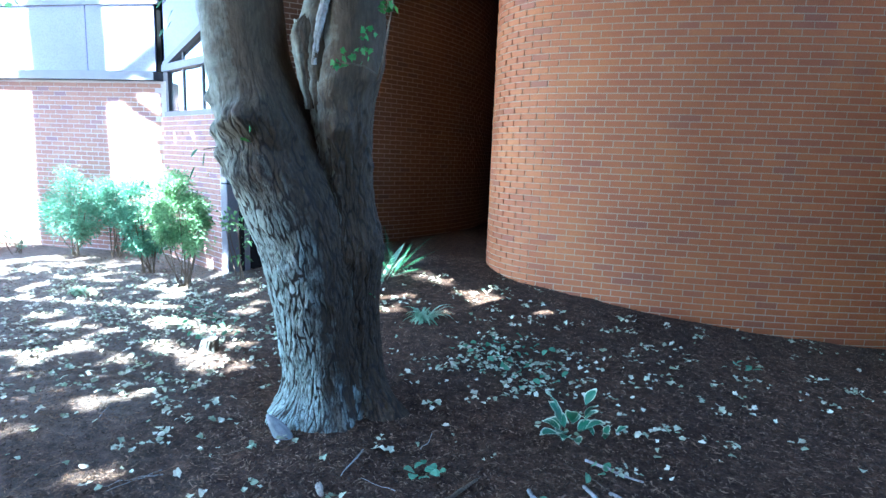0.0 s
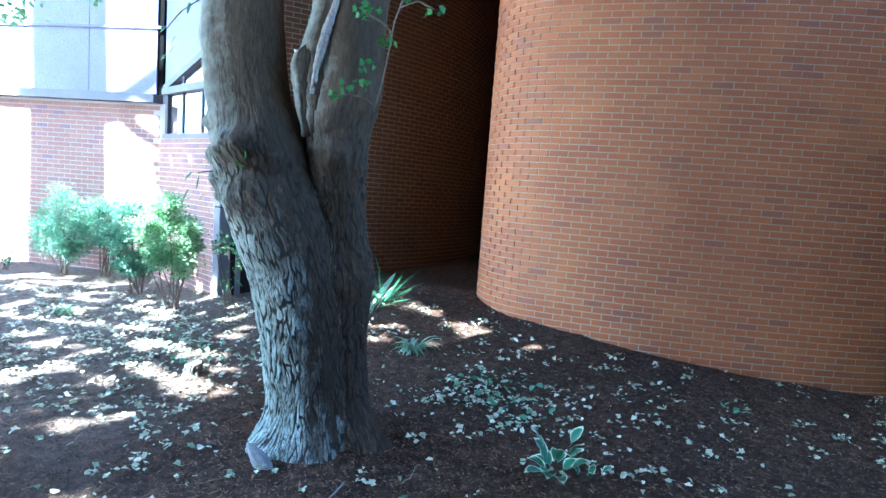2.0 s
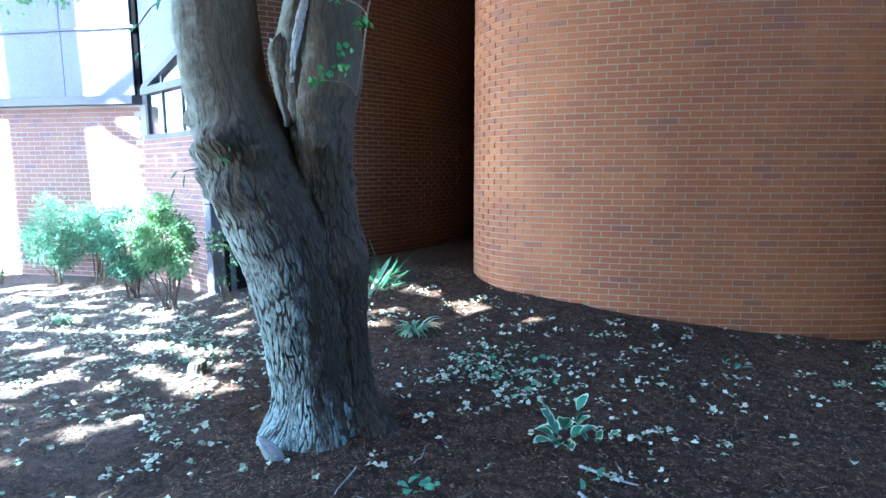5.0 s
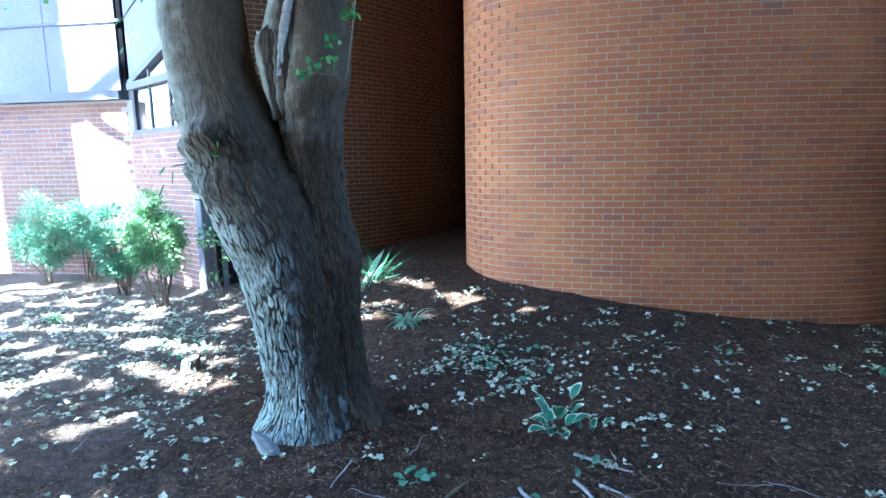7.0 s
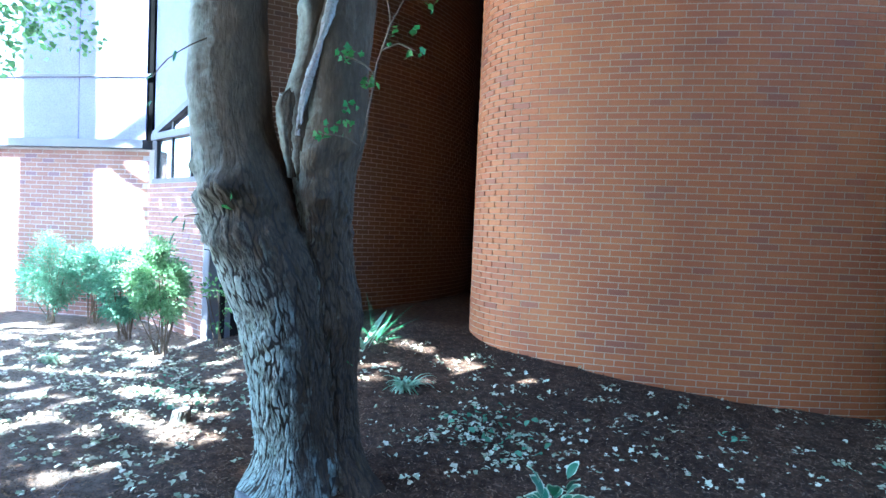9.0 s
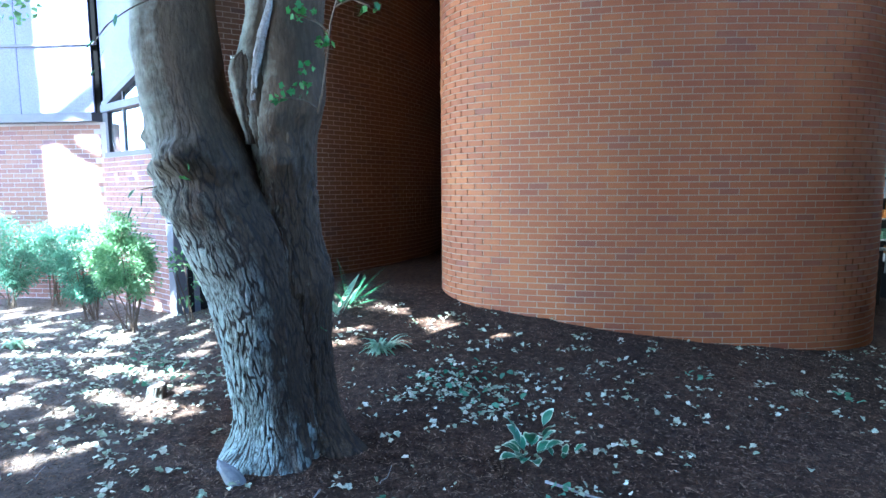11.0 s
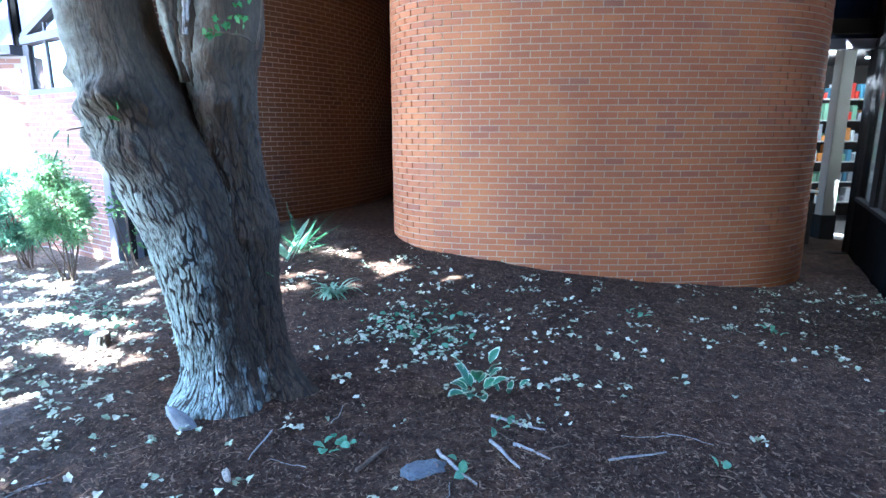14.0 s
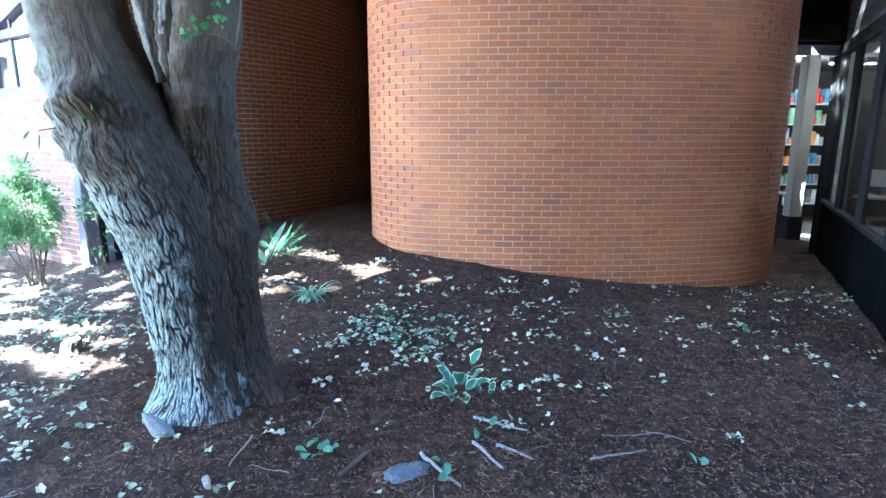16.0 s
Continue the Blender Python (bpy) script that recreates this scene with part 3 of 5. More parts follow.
    slab("wall_shopfar", [(11.0, 13.2), (4.0, 13.2)], -0.5, 3.0, 0.2, M_DARKWALL, None, "", "structure")
    slab("wall_shopfront", [(3.55, 3.7), (11.0, 3.3)], -0.5, 4.5, 0.2, M_DARKWALL, None, "", "structure")
    return P


def column(x, y):
    c = tagged(new("column"), "square beige plastered column inside the shop", "column")
    part("shaft", box_bm(0.22, 0.22, 3.1, Matrix.Translation((x, y, 1.35)), 0.01), M_COL, c)
    part("base", box_bm(0.27, 0.27, 0.45, Matrix.Translation((x, y, -0.10)), 0.01), M_STEEL, c)


def display_rack(x, y, seed):
    """Open rack of boxes and cards behind the glass."""
    rnd = random.Random(seed)
    r = tagged(new("display_rack"), "tall display rack with shelves of coloured goods", "rack")
    for sx in (-0.45, 0.45):
        bar("upright", (x + sx, y, -0.31), (x + sx, y, 2.5), 0.04, 0.3, M_POST, r)
    for k in range(6):
        z = 0.1 + k * 0.42
        part("shelf", box_bm(0.9, 0.32, 0.025, Matrix.Translation((x, y, z)), 0.003), M_PLASTER, r)
        px = -0.40
        while px < 0.34:
            w, hgt = rnd.uniform(0.05, 0.13), rnd.uniform(0.10, 0.34)
            mat = rnd.choice(M_GOODS[:2] * 2 + M_GOODS[2:] if k > 3 else M_GOODS[1:])
            g = part("goods_box", box_bm(w, 0.2, hgt, Matrix.Translation((x + px + w / 2, y, z + 0.0125 + hgt / 2 + 0.001)), 0.004), mat)
            tagged(g, "small coloured packet on a display shelf", "packet", "goods on the racks")
            px += w + rnd.uniform(0.01, 0.05)


def ceiling_spot(x, y):
    s = tagged(new("ceiling_spot"), "small round lit ceiling spotlight", "spotlight", "ceiling spots")
    for n, r, z0, hh, mat in (("can", 0.07, 2.86, 0.10, M_STEEL), ("lens", 0.055, 2.805, 0.012, M_LAMP)):
        bm = bmesh.new()
        bmesh.ops.create_cone(bm, cap_ends=True, segments=16, radius1=r, radius2=r, depth=hh)
        bm.transform(Matrix.Translation((x, y, z0 + 0.035)))
        s = part(n, bm, mat, s)


metal_ledge()
upper_storey()
strip_window()
steel_post()
storefront()
M_COL = plain("beige_plaster", (0.27, 0.25, 0.205))
M_GOODS = [plain("red_goods", (0.55, 0.05, 0.03)), plain("orange_goods", (0.6, 0.25, 0.06)), plain("white_goods", (0.7, 0.7, 0.7)),
           plain("blue_goods", (0.12, 0.28, 0.40)), plain("green_goods", (0.22, 0.38, 0.25)), plain("grey_goods", (0.3, 0.3, 0.32))]
column(6.57, 10.1)
for dx in (0.0, 1.0):
    display_rack(7.45 + dx, 12.1 + 0.1 * dx, 3 + int(dx))
for sx, sy in ((5.9, 10.9), (6.6, 11.3), (7.3, 10.6), (7.6, 11.6), (7.2, 9.0), (6.6, 7.6)):
    ceiling_spot(sx, sy)
for sx, sy in ((7.0, 10.9), (8.0, 9.0)):
    bulb = bpy.data.lights.new("shop_lamp", "POINT")
    bulb.energy, bulb.color, bulb.shadow_soft_size = 3.8, (1.0, 0.92, 0.8), 0.08
    new("shop_lamp", bulb).location = (sx, sy, 2.70)


def counter():
    c = tagged(new("shop_counter"), "dark shop counter with a pale top behind the glass", "counter")
    part("body", box_bm(0.55, 0.5, 0.92, Matrix.Translation((5.62, 9.6, 0.13)), 0.01), M_DARKWALL, c)
    part("worktop", box_bm(0.62, 0.58, 0.04, Matrix.Translation((5.62, 9.6, 0.612)), 0.008), M_PLASTER, c)


def monitor():
    c = tagged(new("monitor"), "white screen standing on the shop counter", "monitor")
    part("screen", box_bm(0.34, 0.03, 0.26, Matrix.Translation((5.68, 9.6, 0.90)), 0.006), M_GOODS[2], c)
    leg = part("stand", box_bm(0.05, 0.05, 0.16, Matrix.Translation((5.68, 9.63, 0.71)), 0.004), M_STEEL, c)
    part("foot", box_bm(0.2, 0.14, 0.012, Matrix.Translation((5.68, 9.63, 0.639)), 0.003), M_STEEL, leg)


counter()
monitor()


# ---- trees ----
def scramble(i, j, k):
    """Repeatable random numbers in 0..1 for whole numbers i, j."""
    w = np.sin(i * 127.1 + j * 311.7 + k * 74.7) * 43758.5453
    return w - np.floor(w)


def plates(u, w, columns, seed):
    """Bark plates as cells on an unrolled stem: closeness to the nearest crack, the plate's own number, and the height within the plate."""
    iu, iw = np.floor(u), np.floor(w)
    d1, d2 = np.full(u.shape, 9.0), np.full(u.shape, 9.0)
    own, up = np.zeros(u.shape), np.zeros(u.shape)
    for di in (-1, 0, 1):
        for dj in (-2, -1, 0, 1, 2):
            ci, cj = iu + di, iw + dj
            key = np.mod(ci, columns)
            du = u - (ci + 0.5 + 0.8 * (scramble(key, cj, seed) - 0.5))
            dw = w - (cj + 0.5 + 0.9 * (scramble(key, cj, seed + 1) - 0.5))
            d = np.sqrt(du * du + (dw * 0.62) ** 2)
            first = d < d1
            d2 = np.where(first, d1, np.minimum(d2, d))
            own, up, d1 = np.where(first, scramble(key, cj, seed + 2), own), np.where(first, dw, up), np.where(first, d, d1)
    return d2 - d1, own, up


def tube(spine, around, rough, seed, flare=0.0, knobs=(), step=0.022, bare=0.0):
    """Vertices, faces, fissure depths and painted side light of an upright limb: spine rows (x, y, z, r), the bark
    broken into long plates with cracks between.
    """
    rows = np.array(spine)
    n = max(int((rows[-1, 2] - rows[0, 2]) / step), 8)
    Z = np.linspace(rows[0, 2], rows[-1, 2], n)
    k = max(n // 45, 1)
    cur = [np.convolve(np.pad(np.interp(Z, rows[:, 2], rows[:, c]), k, mode="edge"), np.ones(2 * k + 1) / (2 * k + 1), mode="valid") for c in (0, 1, 3)]
    X, Y, Rr = cur
    A = 2 * math.pi * np.arange(around) / around
    ca_, sa_ = np.cos(A), np.sin(A)
    columns = max(int(2 * math.pi * max(Rr) / 0.032), 6)
    sway = np.array([[noise.noise(Vector((c * 3.2, s_ * 3.2, z * 5.5 + seed * 3))) + 0.5 * noise.noise(Vector((c * 9, s_ * 9, z * 19 + seed))) for c, s_ in zip(ca_, sa_)] for z in Z])
    U = A[None, :] / (2 * math.pi) * columns + 0.85 * sway
    V = Z[:, None] / 0.12 + 0.5 * scramble(np.floor(U), 0.0, seed + 5) + 0.35 * np.roll(sway, 17, 1)
    edge, own, up = plates(U, V, columns, seed)
    edge2, _, _ = plates(U * 2 + 0.31, V * 1.9, columns * 2, seed + 9)
    v, f, deep, lit_side = [], [], [], []
    for i in range(n):
        z = Z[i]
        coarse = 0.16 + 0.84 / (1 + math.exp((z - 1.75) * 6))
        for j in range(around):
            a, ca, sa = A[j], ca_[j], sa_[j]
            r, cut = Rr[i], 0.0
            if rough:
                lobes = 0.02 * math.sin(3 * a + seed + z * 0.8) + 0.02 * math.sin(5 * a + 2 * seed - z * 0.5)
                fl = flare * math.exp(-max(z - 0.02, 0) / 0.13) * (0.45 + 0.3 * math.sin(6 * a + seed * 1.7) + 0.5 * noise.noise(Vector((ca * 6, sa * 6, seed))))
                gap1 = noise.noise(Vector((ca * 4.0, sa * 4.0, z * 4.5 + seed * 11)))
                c1 = max(0.0, 1 - edge[i, j] / 0.20) * min(max(0.85 + 1.6 * gap1, 0.25), 1.0)
                c2 = 0.55 * max(0.0, 1 - edge2[i, j] / 0.30) * min(max(0.6 - 1.8 * gap1, 0.0), 1.0)
                cut = min(max(c1, c2), 1.0)
                lump_ = noise.fractal(Vector((ca * 4.5, sa * 4.5, z * 14 + seed)), 1.0, 2.0, 3)
                big = noise.fractal(Vector((ca * 1.4, sa * 1.4, z * 2.2 + seed * 3)), 1.0, 2.0, 3)
                grit = noise.noise(Vector((ca * 34, sa * 34, z * 75 + seed)))
                flake = 0.20 * (own[i, j] - 0.5) - 0.12 * min(max(up[i, j], -1.0), 1.0)
                r = r * (1 + lobes) + fl + rough * (0.20 * lump_ + 0.13 * coarse * grit + coarse * (flake - 0.5 * cut)) + 0.014 * big
                if rough > 0.02:
                    wart = noise.noise(Vector((ca * 5.0, sa * 5.0, z * 14.0 + seed * 2)))
                    r += 0.036 * math.exp(-(((z - 1.62) / 0.30) ** 2)) * max(wart, 0.0) + 0.020 * math.exp(-(((z - 0.85) / 0.35) ** 2)) * max(wart, 0.0)
                px, py = X[i] + r * ca, Y[i] + r * sa
                for kx, ky, kz, kr, kh in knobs:
                    d2 = ((px - kx) ** 2 + (py - ky) ** 2 + (z - kz) ** 2) / (kr * kr)
                    if d2 < 6:
                        r += kh * math.exp(-d2)
            v.append((X[i] + r * ca, Y[i] + r * sa, z))
            deep.append(cut * (0.15 + 0.85 * coarse))
            # Paler left, darker right: side light put into the colour; bare darkens a limb.
            lit_side.append(-0.04 - bare + 0.29 * math.exp(-z / 0.8) - 0.16 / (1 + math.exp((1.4 - z) * 5)) - 0.62 * math.cos(a - 0.30) + 0.3 * noise.noise(Vector((ca * 2, sa * 2, z * 1.6 + seed))) + 0.22 * coarse * (own[i, j] - 0.5))
    for i in range(n - 1):
        for j in range(around):
            f.append((i * around + j, i * around + (j + 1) % around, (i + 1) * around + (j + 1) % around, (i + 1) * around + j))
    f.append(tuple(range(around - 1, -1, -1)))
    f.append(tuple(range((n - 1) * around, n * around)))
    return v, f, deep, lit_side


def bark_part(name, pieces, parent, label=""):
    """One mesh of bark from several limbs, with the fissure depth kept for its material."""
    v, f, deep, lit_side = [], [], [], []
    for pv, pf, pd, pl in pieces:
        b = len(v)
        v += pv
        f += [tuple(b + i for i in q) for q in pf]
        deep += pd
        lit_side += pl
    ob = mesh_ob(name, v, f, M_BARK, parent, label, True)
    at = ob.data.attributes.new("fissure", "FLOAT", "POINT")
    at.data.foreach_set("value", deep)
    at = ob.data.attributes.new("sidelight", "FLOAT", "POINT")
    at.data.foreach_set("value", lit_side)
    return ob


LOBED = [(0, 0), (0.30, 0.06), (0.22, 0.30), (0.52, 0.42), (0.26, 0.58), (0.20, 0.72), (0, 1.0), (-0.20, 0.72), (-0.26, 0.58), (-0.52, 0.42), (-0.22, 0.30), (-0.30, 0.06)]


def leaf_at(v, f, p, size, rnd, flat=0.6, shape=LOBED, curl=0.15):
    """One lobed leaf, bent along its rib, appended to v and f."""
    yaw, pit, rol = rnd.uniform(0, 6.283), rnd.gauss(0, flat), rnd.gauss(0, flat)
    m = Euler((pit, rol, yaw)).to_matrix()
    b = len(v)
    for x, y in shape:
        v.append(tuple(p + m @ Vector((x * size, (y - 0.4) * size, curl * size * (abs(x) * 1.5 - (y - 0.5) ** 2)))))
    n = len(shape)
    f.append(tuple(range(b, b + n)))


# Open places in the crowns, where the sun comes down to the bed: (x, y, half width, half depth) on the ground.
FLECKS = [(-1.54, 6.17, 0.16, 0.01), (-1.32, 6.08, 0.16, 0.0), (-1.14, 5.98, 0.06, -0.03), (-0.76, 5.72, 0.15, -0.02), (-0.54, 5.62, 0.14, -0.03), (-0.42, 5.46, 0.20, 0.02), (-0.60, 5.38, 0.08, -0.03), (0.02, 5.50, 0.06, -0.03),
          (-1.47, 5.11, 0.05, -0.04), (-1.62, 5.40, 0.03, -0.05), (-1.38, 5.48, 0.02, -0.05), (-0.92, 5.17, 0.06, -0.05), (-1.62, 4.75, 0.02, -0.04),
          (-2.40, 3.66, 0.20, 0.04), (-2.62, 3.80, 0.10, 0.02), (-2.98, 3.88, 0.10, 0.0), (-2.78, 4.34, 0.12, 0.0), (-2.84, 4.87, 0.08, -0.04), (-2.45, 4.10, 0.03, -0.02), (-2.74, 2.80, -0.02, -0.05), (-2.90, 2.95, -0.05, -0.07), (-2.57, 3.09, 0.02, -0.05),
          (-3.3, 4.5, 0.15, 0.0), (-3.9, 4.9, 0.15, 0.0), (-3.4, 6.35, 0.10, -0.05)]
GLINTS = random.Random(8)
FLECKS += [(GLINTS.uniform(-1.75, -0.35), GLINTS.uniform(4.4, 5.5), GLINTS.uniform(-0.10, -0.05), GLINTS.uniform(-0.11, -0.08)) for _ in range(22)]
FLECKS += [(GLINTS.uniform(-2.5, -0.9), GLINTS.uniform(3.7, 4.5), GLINTS.uniform(-0.10, -0.06), GLINTS.uniform(-0.12, -0.09)) for _ in range(10)]


SUNNED = [(-5.12, 6.4, 0.95, 0.18), (-4.18, 5.7, 1.0, 0.15)]  # shrub tops that stand in the sun
OPEN = [(x - TO_SUN.x * z / TO_SUN.z, y - TO_SUN.y * z / TO_SUN.z, a, a) for x, y, z, a in SUNNED]
OPEN += [(x - TO_SUN.x * rise(x, y) / TO_SUN.z, y - TO_SUN.y * rise(x, y) / TO_SUN.z, a, b) for x, y, a, b in FLECKS]


def keeps(p):
    """False where a leaf would stand in an open place of the crown."""
    s = p.z / TO_SUN.z
    gx_, gy_ = p.x - TO_SUN.x * s, p.y - TO_SUN.y * s
    for x, y, a, b in OPEN:
        if ((gx_ - x) / (a + 0.15)) ** 2 + ((gy_ - y) / (b + 0.15)) ** 2 < 1:
            return False
    sw = (p.y - 7.6) / TO_SUN.y
    if sw > 0:
        wx, wz = p.x - TO_SUN.x * sw, p.z - TO_SUN.z * sw
        if 0 < wz < 6.5 and wx < -5.6 + 0.15 * noise.noise(Vector((wz, 0, 0))):
            return False
    return not (gx_ < -2.6 and 1.5 < gy_ < 6.9 - 0.6 * max(0.0, gx_ + 4.2) and noise.noise(Vector((gx_ * 3.4, gy_ * 4.2, 7))) > 0.17 + 0.25 * max(gx_ + 3.2, -0.2))


def crown(blobs, count, size, seed):
    rnd = random.Random(seed)
    v, f = [], []
    vol = [b[3] * b[4] * b[5] for b in blobs]
    clumps = []
    for b in rnd.choices(blobs, weights=vol, k=count // 22):
        while True:
            q = Vector((rnd.uniform(-1, 1), rnd.uniform(-1, 1), rnd.uniform(-1, 1)))
            if 0.25 < q.length < 1:
                break
        clumps.append((b[0] + q.x * b[3], b[1] + q.y * b[4], b[2] + q.z * b[5]))
    for cx, cy, cz in clumps:
        for _ in range(22):
            p = Vector((cx + rnd.gauss(0, 0.28), cy + rnd.gauss(0, 0.28), cz + rnd.gauss(0, 0.16)))
            if keeps(p):
                leaf_at(v, f, p, size * rnd.uniform(0.7, 1.25), rnd, 0.5)
    return v, f


def limb(a, b, r0, r1, rnd, bend=0.3):
    a, b = Vector(a), Vector(b)
    rows = []
    off = Vector((rnd.uniform(-bend, bend), rnd.uniform(-bend, bend), rnd.uniform(0, bend)))
    for i in range(7):
        t = i / 6
        p = a.lerp(b, t) + off * math.sin(math.pi * t)
        rows.append((p, r0 + (r1 - r0) * t))
    v, f = [], []
    for i, (p, r) in enumerate(rows):
        d = (rows[min(i + 1, 6)][0] - rows[max(i - 1, 0)][0]).normalized()
        u = d.orthogonal().normalized()
        w = d.cross(u)
        for k in range(10):
            an = k * math.pi / 5
            v.append(tuple(p + (u * math.cos(an) + w * math.sin(an)) * r))
    for i in range(6):
        for k in range(10):
            f.append((i * 10 + k, i * 10 + (k + 1) % 10, (i + 1) * 10 + (k + 1) % 10, (i + 1) * 10 + k))
    f.append(tuple(range(60, 70)))
    return v, f


def main_tree():
    t = tagged(new("maple_tree"), "forked maple with furrowed grey bark standing in mulch", "tree")
    kn = [(-1.88, 3.02, 1.74, 0.07, 0.045), (-1.79, 2.97, 1.79, 0.09, 0.08), (-1.69, 2.94, 1.82, 0.095, 0.10), (-1.58, 2.95, 1.83, 0.095, 0.10), (-1.48, 2.99, 1.79, 0.085, 0.085),
          (-1.63, 2.93, 1.65, 0.09, -0.045), (-1.75, 2.96, 1.63, 0.08, -0.03), (-1.52, 2.99, 1.64, 0.07, -0.03), (-1.33, 2.98, 0.0, 0.15, 0.09), (-1.16, 3.04, 0.0, 0.12, 0.07), (-1.46, 3.0, 0.0, 0.10, 0.06), (-1.55, 3.05, 0.0, 0.10, 0.09),
          (-1.69, 2.98, 1.80, 0.15, 0.04), (-1.52, 3.02, 1.76, 0.10, 0.05), (-1.60, 2.99, 1.87, 0.08, 0.04), (-1.95, 3.10, 1.57, 0.06, 0.05), (-1.99, 3.10, 1.70, 0.045, 0.045), (-2.05, 3.14, 1.90, 0.05, 0.04), (-1.92, 3.1, 1.46, 0.035, 0.035), (-1.80, 2.98, 1.42, 0.05, 0.03), (-1.62, 2.96, 1.66, 0.07, 0.035), (-1.50, 3.02, 0.92, 0.06, 0.03), (-1.38, 3.0, 0.74, 0.05, 0.025), (-1.71, 2.95, 1.50, 0.12, 0.04), (-1.66, 3.05, 0.10, 0.11, 0.07), (-2.2, 3.2, 2.44, 0.07, 0.03),
          (-1.45, 2.95, 0.62, 0.10, 0.025), (-1.62, 2.95, 1.18, 0.09, 0.025)]
    kr = [(-1.06, 3.14, 2.05, 0.09, 0.05), (-1.30, 3.13, 1.98, 0.075, 0.035), (-1.27, 3.15, 1.74, 0.08, 0.035), (-1.30, 3.13, 1.86, 0.05, -0.025), (-1.24, 3.14, 1.62, 0.06, -0.02), (-1.07, 3.25, 2.08, 0.10, 0.03), (-1.23, 3.1, 1.80, 0.12, 0.03), (-1.03, 3.2, 1.03, 0.10, 0.02), (-0.96, 3.22, -0.02, 0.17, 0.17), (-0.84, 3.22, -0.06, 0.13, 0.12), (-1.15, 3.1, 0.3, 0.1, 0.02)]
    left = tube([(-1.35, 3.28, -0.2, 0.28), (-1.355, 3.28, 0.1, 0.275), (-1.375, 3.28, 0.25, 0.262), (-1.415, 3.28, 0.5, 0.268), (-1.455, 3.28, 0.77, 0.28), (-1.48, 3.28, 1.0, 0.288),
                 (-1.545, 3.28, 1.17, 0.315), (-1.63, 3.28, 1.39, 0.325), (-1.715, 3.28, 1.6, 0.31), (-1.775, 3.29, 1.81, 0.285), (-1.83, 3.3, 1.96, 0.265), (-1.885, 3.3, 2.12, 0.25),
                 (-1.92, 3.31, 2.3, 0.25), (-1.94, 3.32, 2.45, 0.25), (-1.955, 3.33, 2.6, 0.23), (-1.975, 3.34, 2.9, 0.225), (-1.93, 3.38, 3.3, 0.21), (-1.85, 3.42, 3.7, 0.20), (-2.0, 3.5, 5.2, 0.18)], 480, 0.022, 1, 0.06, kn, 0.010)
    right = tube([(-1.20, 3.36, -0.2, 0.21), (-1.21, 3.36, 0.1, 0.20), (-1.24, 3.36, 0.35, 0.20), (-1.265, 3.36, 0.53, 0.205), (-1.26, 3.36, 0.75, 0.20), (-1.25, 3.36, 0.89, 0.20),
                  (-1.23, 3.36, 1.05, 0.205), (-1.28, 3.35, 1.31, 0.165), (-1.29, 3.34, 1.58, 0.165), (-1.295, 3.34, 1.78, 0.18), (-1.30, 3.34, 1.97, 0.20), (-1.275, 3.34, 2.1, 0.215),
                  (-1.26, 3.35, 2.3, 0.21), (-1.28, 3.36, 2.55, 0.22), (-1.20, 3.45, 3.5, 0.19), (-0.95, 3.6, 5.2, 0.16)], 360, 0.022, 2, 0.06, kr, 0.010, 0.16)
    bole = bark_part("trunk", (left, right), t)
    ridge = tube([(-1.40, 3.27, 1.80, 0.05), (-1.42, 3.27, 1.95, 0.10), (-1.42, 3.26, 2.15, 0.12), (-1.41, 3.26, 2.35, 0.125), (-1.36, 3.27, 2.6, 0.115), (-1.355, 3.28, 2.9, 0.115), (-1.33, 3.32, 3.3, 0.08), (-1.28, 3.4, 3.6, 0.03)],
                 110, 0.03, 5, 0, [(-1.50, 3.17, 2.30, 0.07, 0.02), (-1.42, 3.14, 2.86, 0.06, 0.03)], 0.012)
    bark_part("dead_ridge", (ridge,), bole, "dead ridge of wood with a broken knob")
    stub = tube([(-1.45, 3.22, 1.86, 0.04), (-1.475, 3.20, 2.1, 0.065), (-1.485, 3.18, 2.27, 0.072), (-1.48, 3.17, 2.33, 0.055), (-1.46, 3.17, 2.38, 0.012)], 60, 0.04, 15, 0, (), 0.008)
    bark_part("broken_stub", (stub,), bole, "dead broken stub with torn wood")
    rnd = random.Random(12)
    tv, tf = [], []
    for k in range(14):
        a = k * 0.45
        foot = Vector((-1.482 + 0.045 * math.cos(a), 3.172 + 0.045 * math.sin(a), 2.30 + 0.02 * math.sin(a * 2)))
        tip = foot + Vector((rnd.uniform(-0.012, 0.012), rnd.uniform(-0.015, 0.005), rnd.uniform(0.012, 0.04)))
        pv, pf = limb(foot, tip, 0.012, 0.004, rnd, 0.004)
        base = len(tv)
        tv += pv
        tf += [tuple(base + i for i in q) for q in pf]
    mesh_ob("torn_wood", tv, tf, M_TORN, bole, "pale torn wood at the top of the stub")
    rv, rf, _, _ = tube([(-1.41, 3.15, 2.10, 0.012), (-1.385, 3.14, 2.26, 0.016), (-1.335, 3.138, 2.45, 0.022), (-1.285, 3.138, 2.62, 0.016), (-1.235, 3.145, 2.80, 0.026), (-1.20, 3.165, 3.0, 0.022), (-1.16, 3.2, 3.2, 0.01)], 28, 0.05, 8, 0, (), 0.012)
    mesh_ob("bare_wood", rv, rf, M_BAREWOOD, bole, "pale peeled strip of dead wood", True)
    rnd = random.Random(11)
    tips = [(-5.2, 1.0, 7.5), (-5.8, 3.6, 7.6), (-3.8, 4.6, 8.0), (-2.5, 0.2, 8.8), (-4.0, 2.2, 9.0), (1.8, 1.6, 7.6), (1.2, 4.2, 8.4), (-0.2, 0.5, 8.8), (-0.6, 3.6, 9.4), (2.4, 3.2, 8.0)]
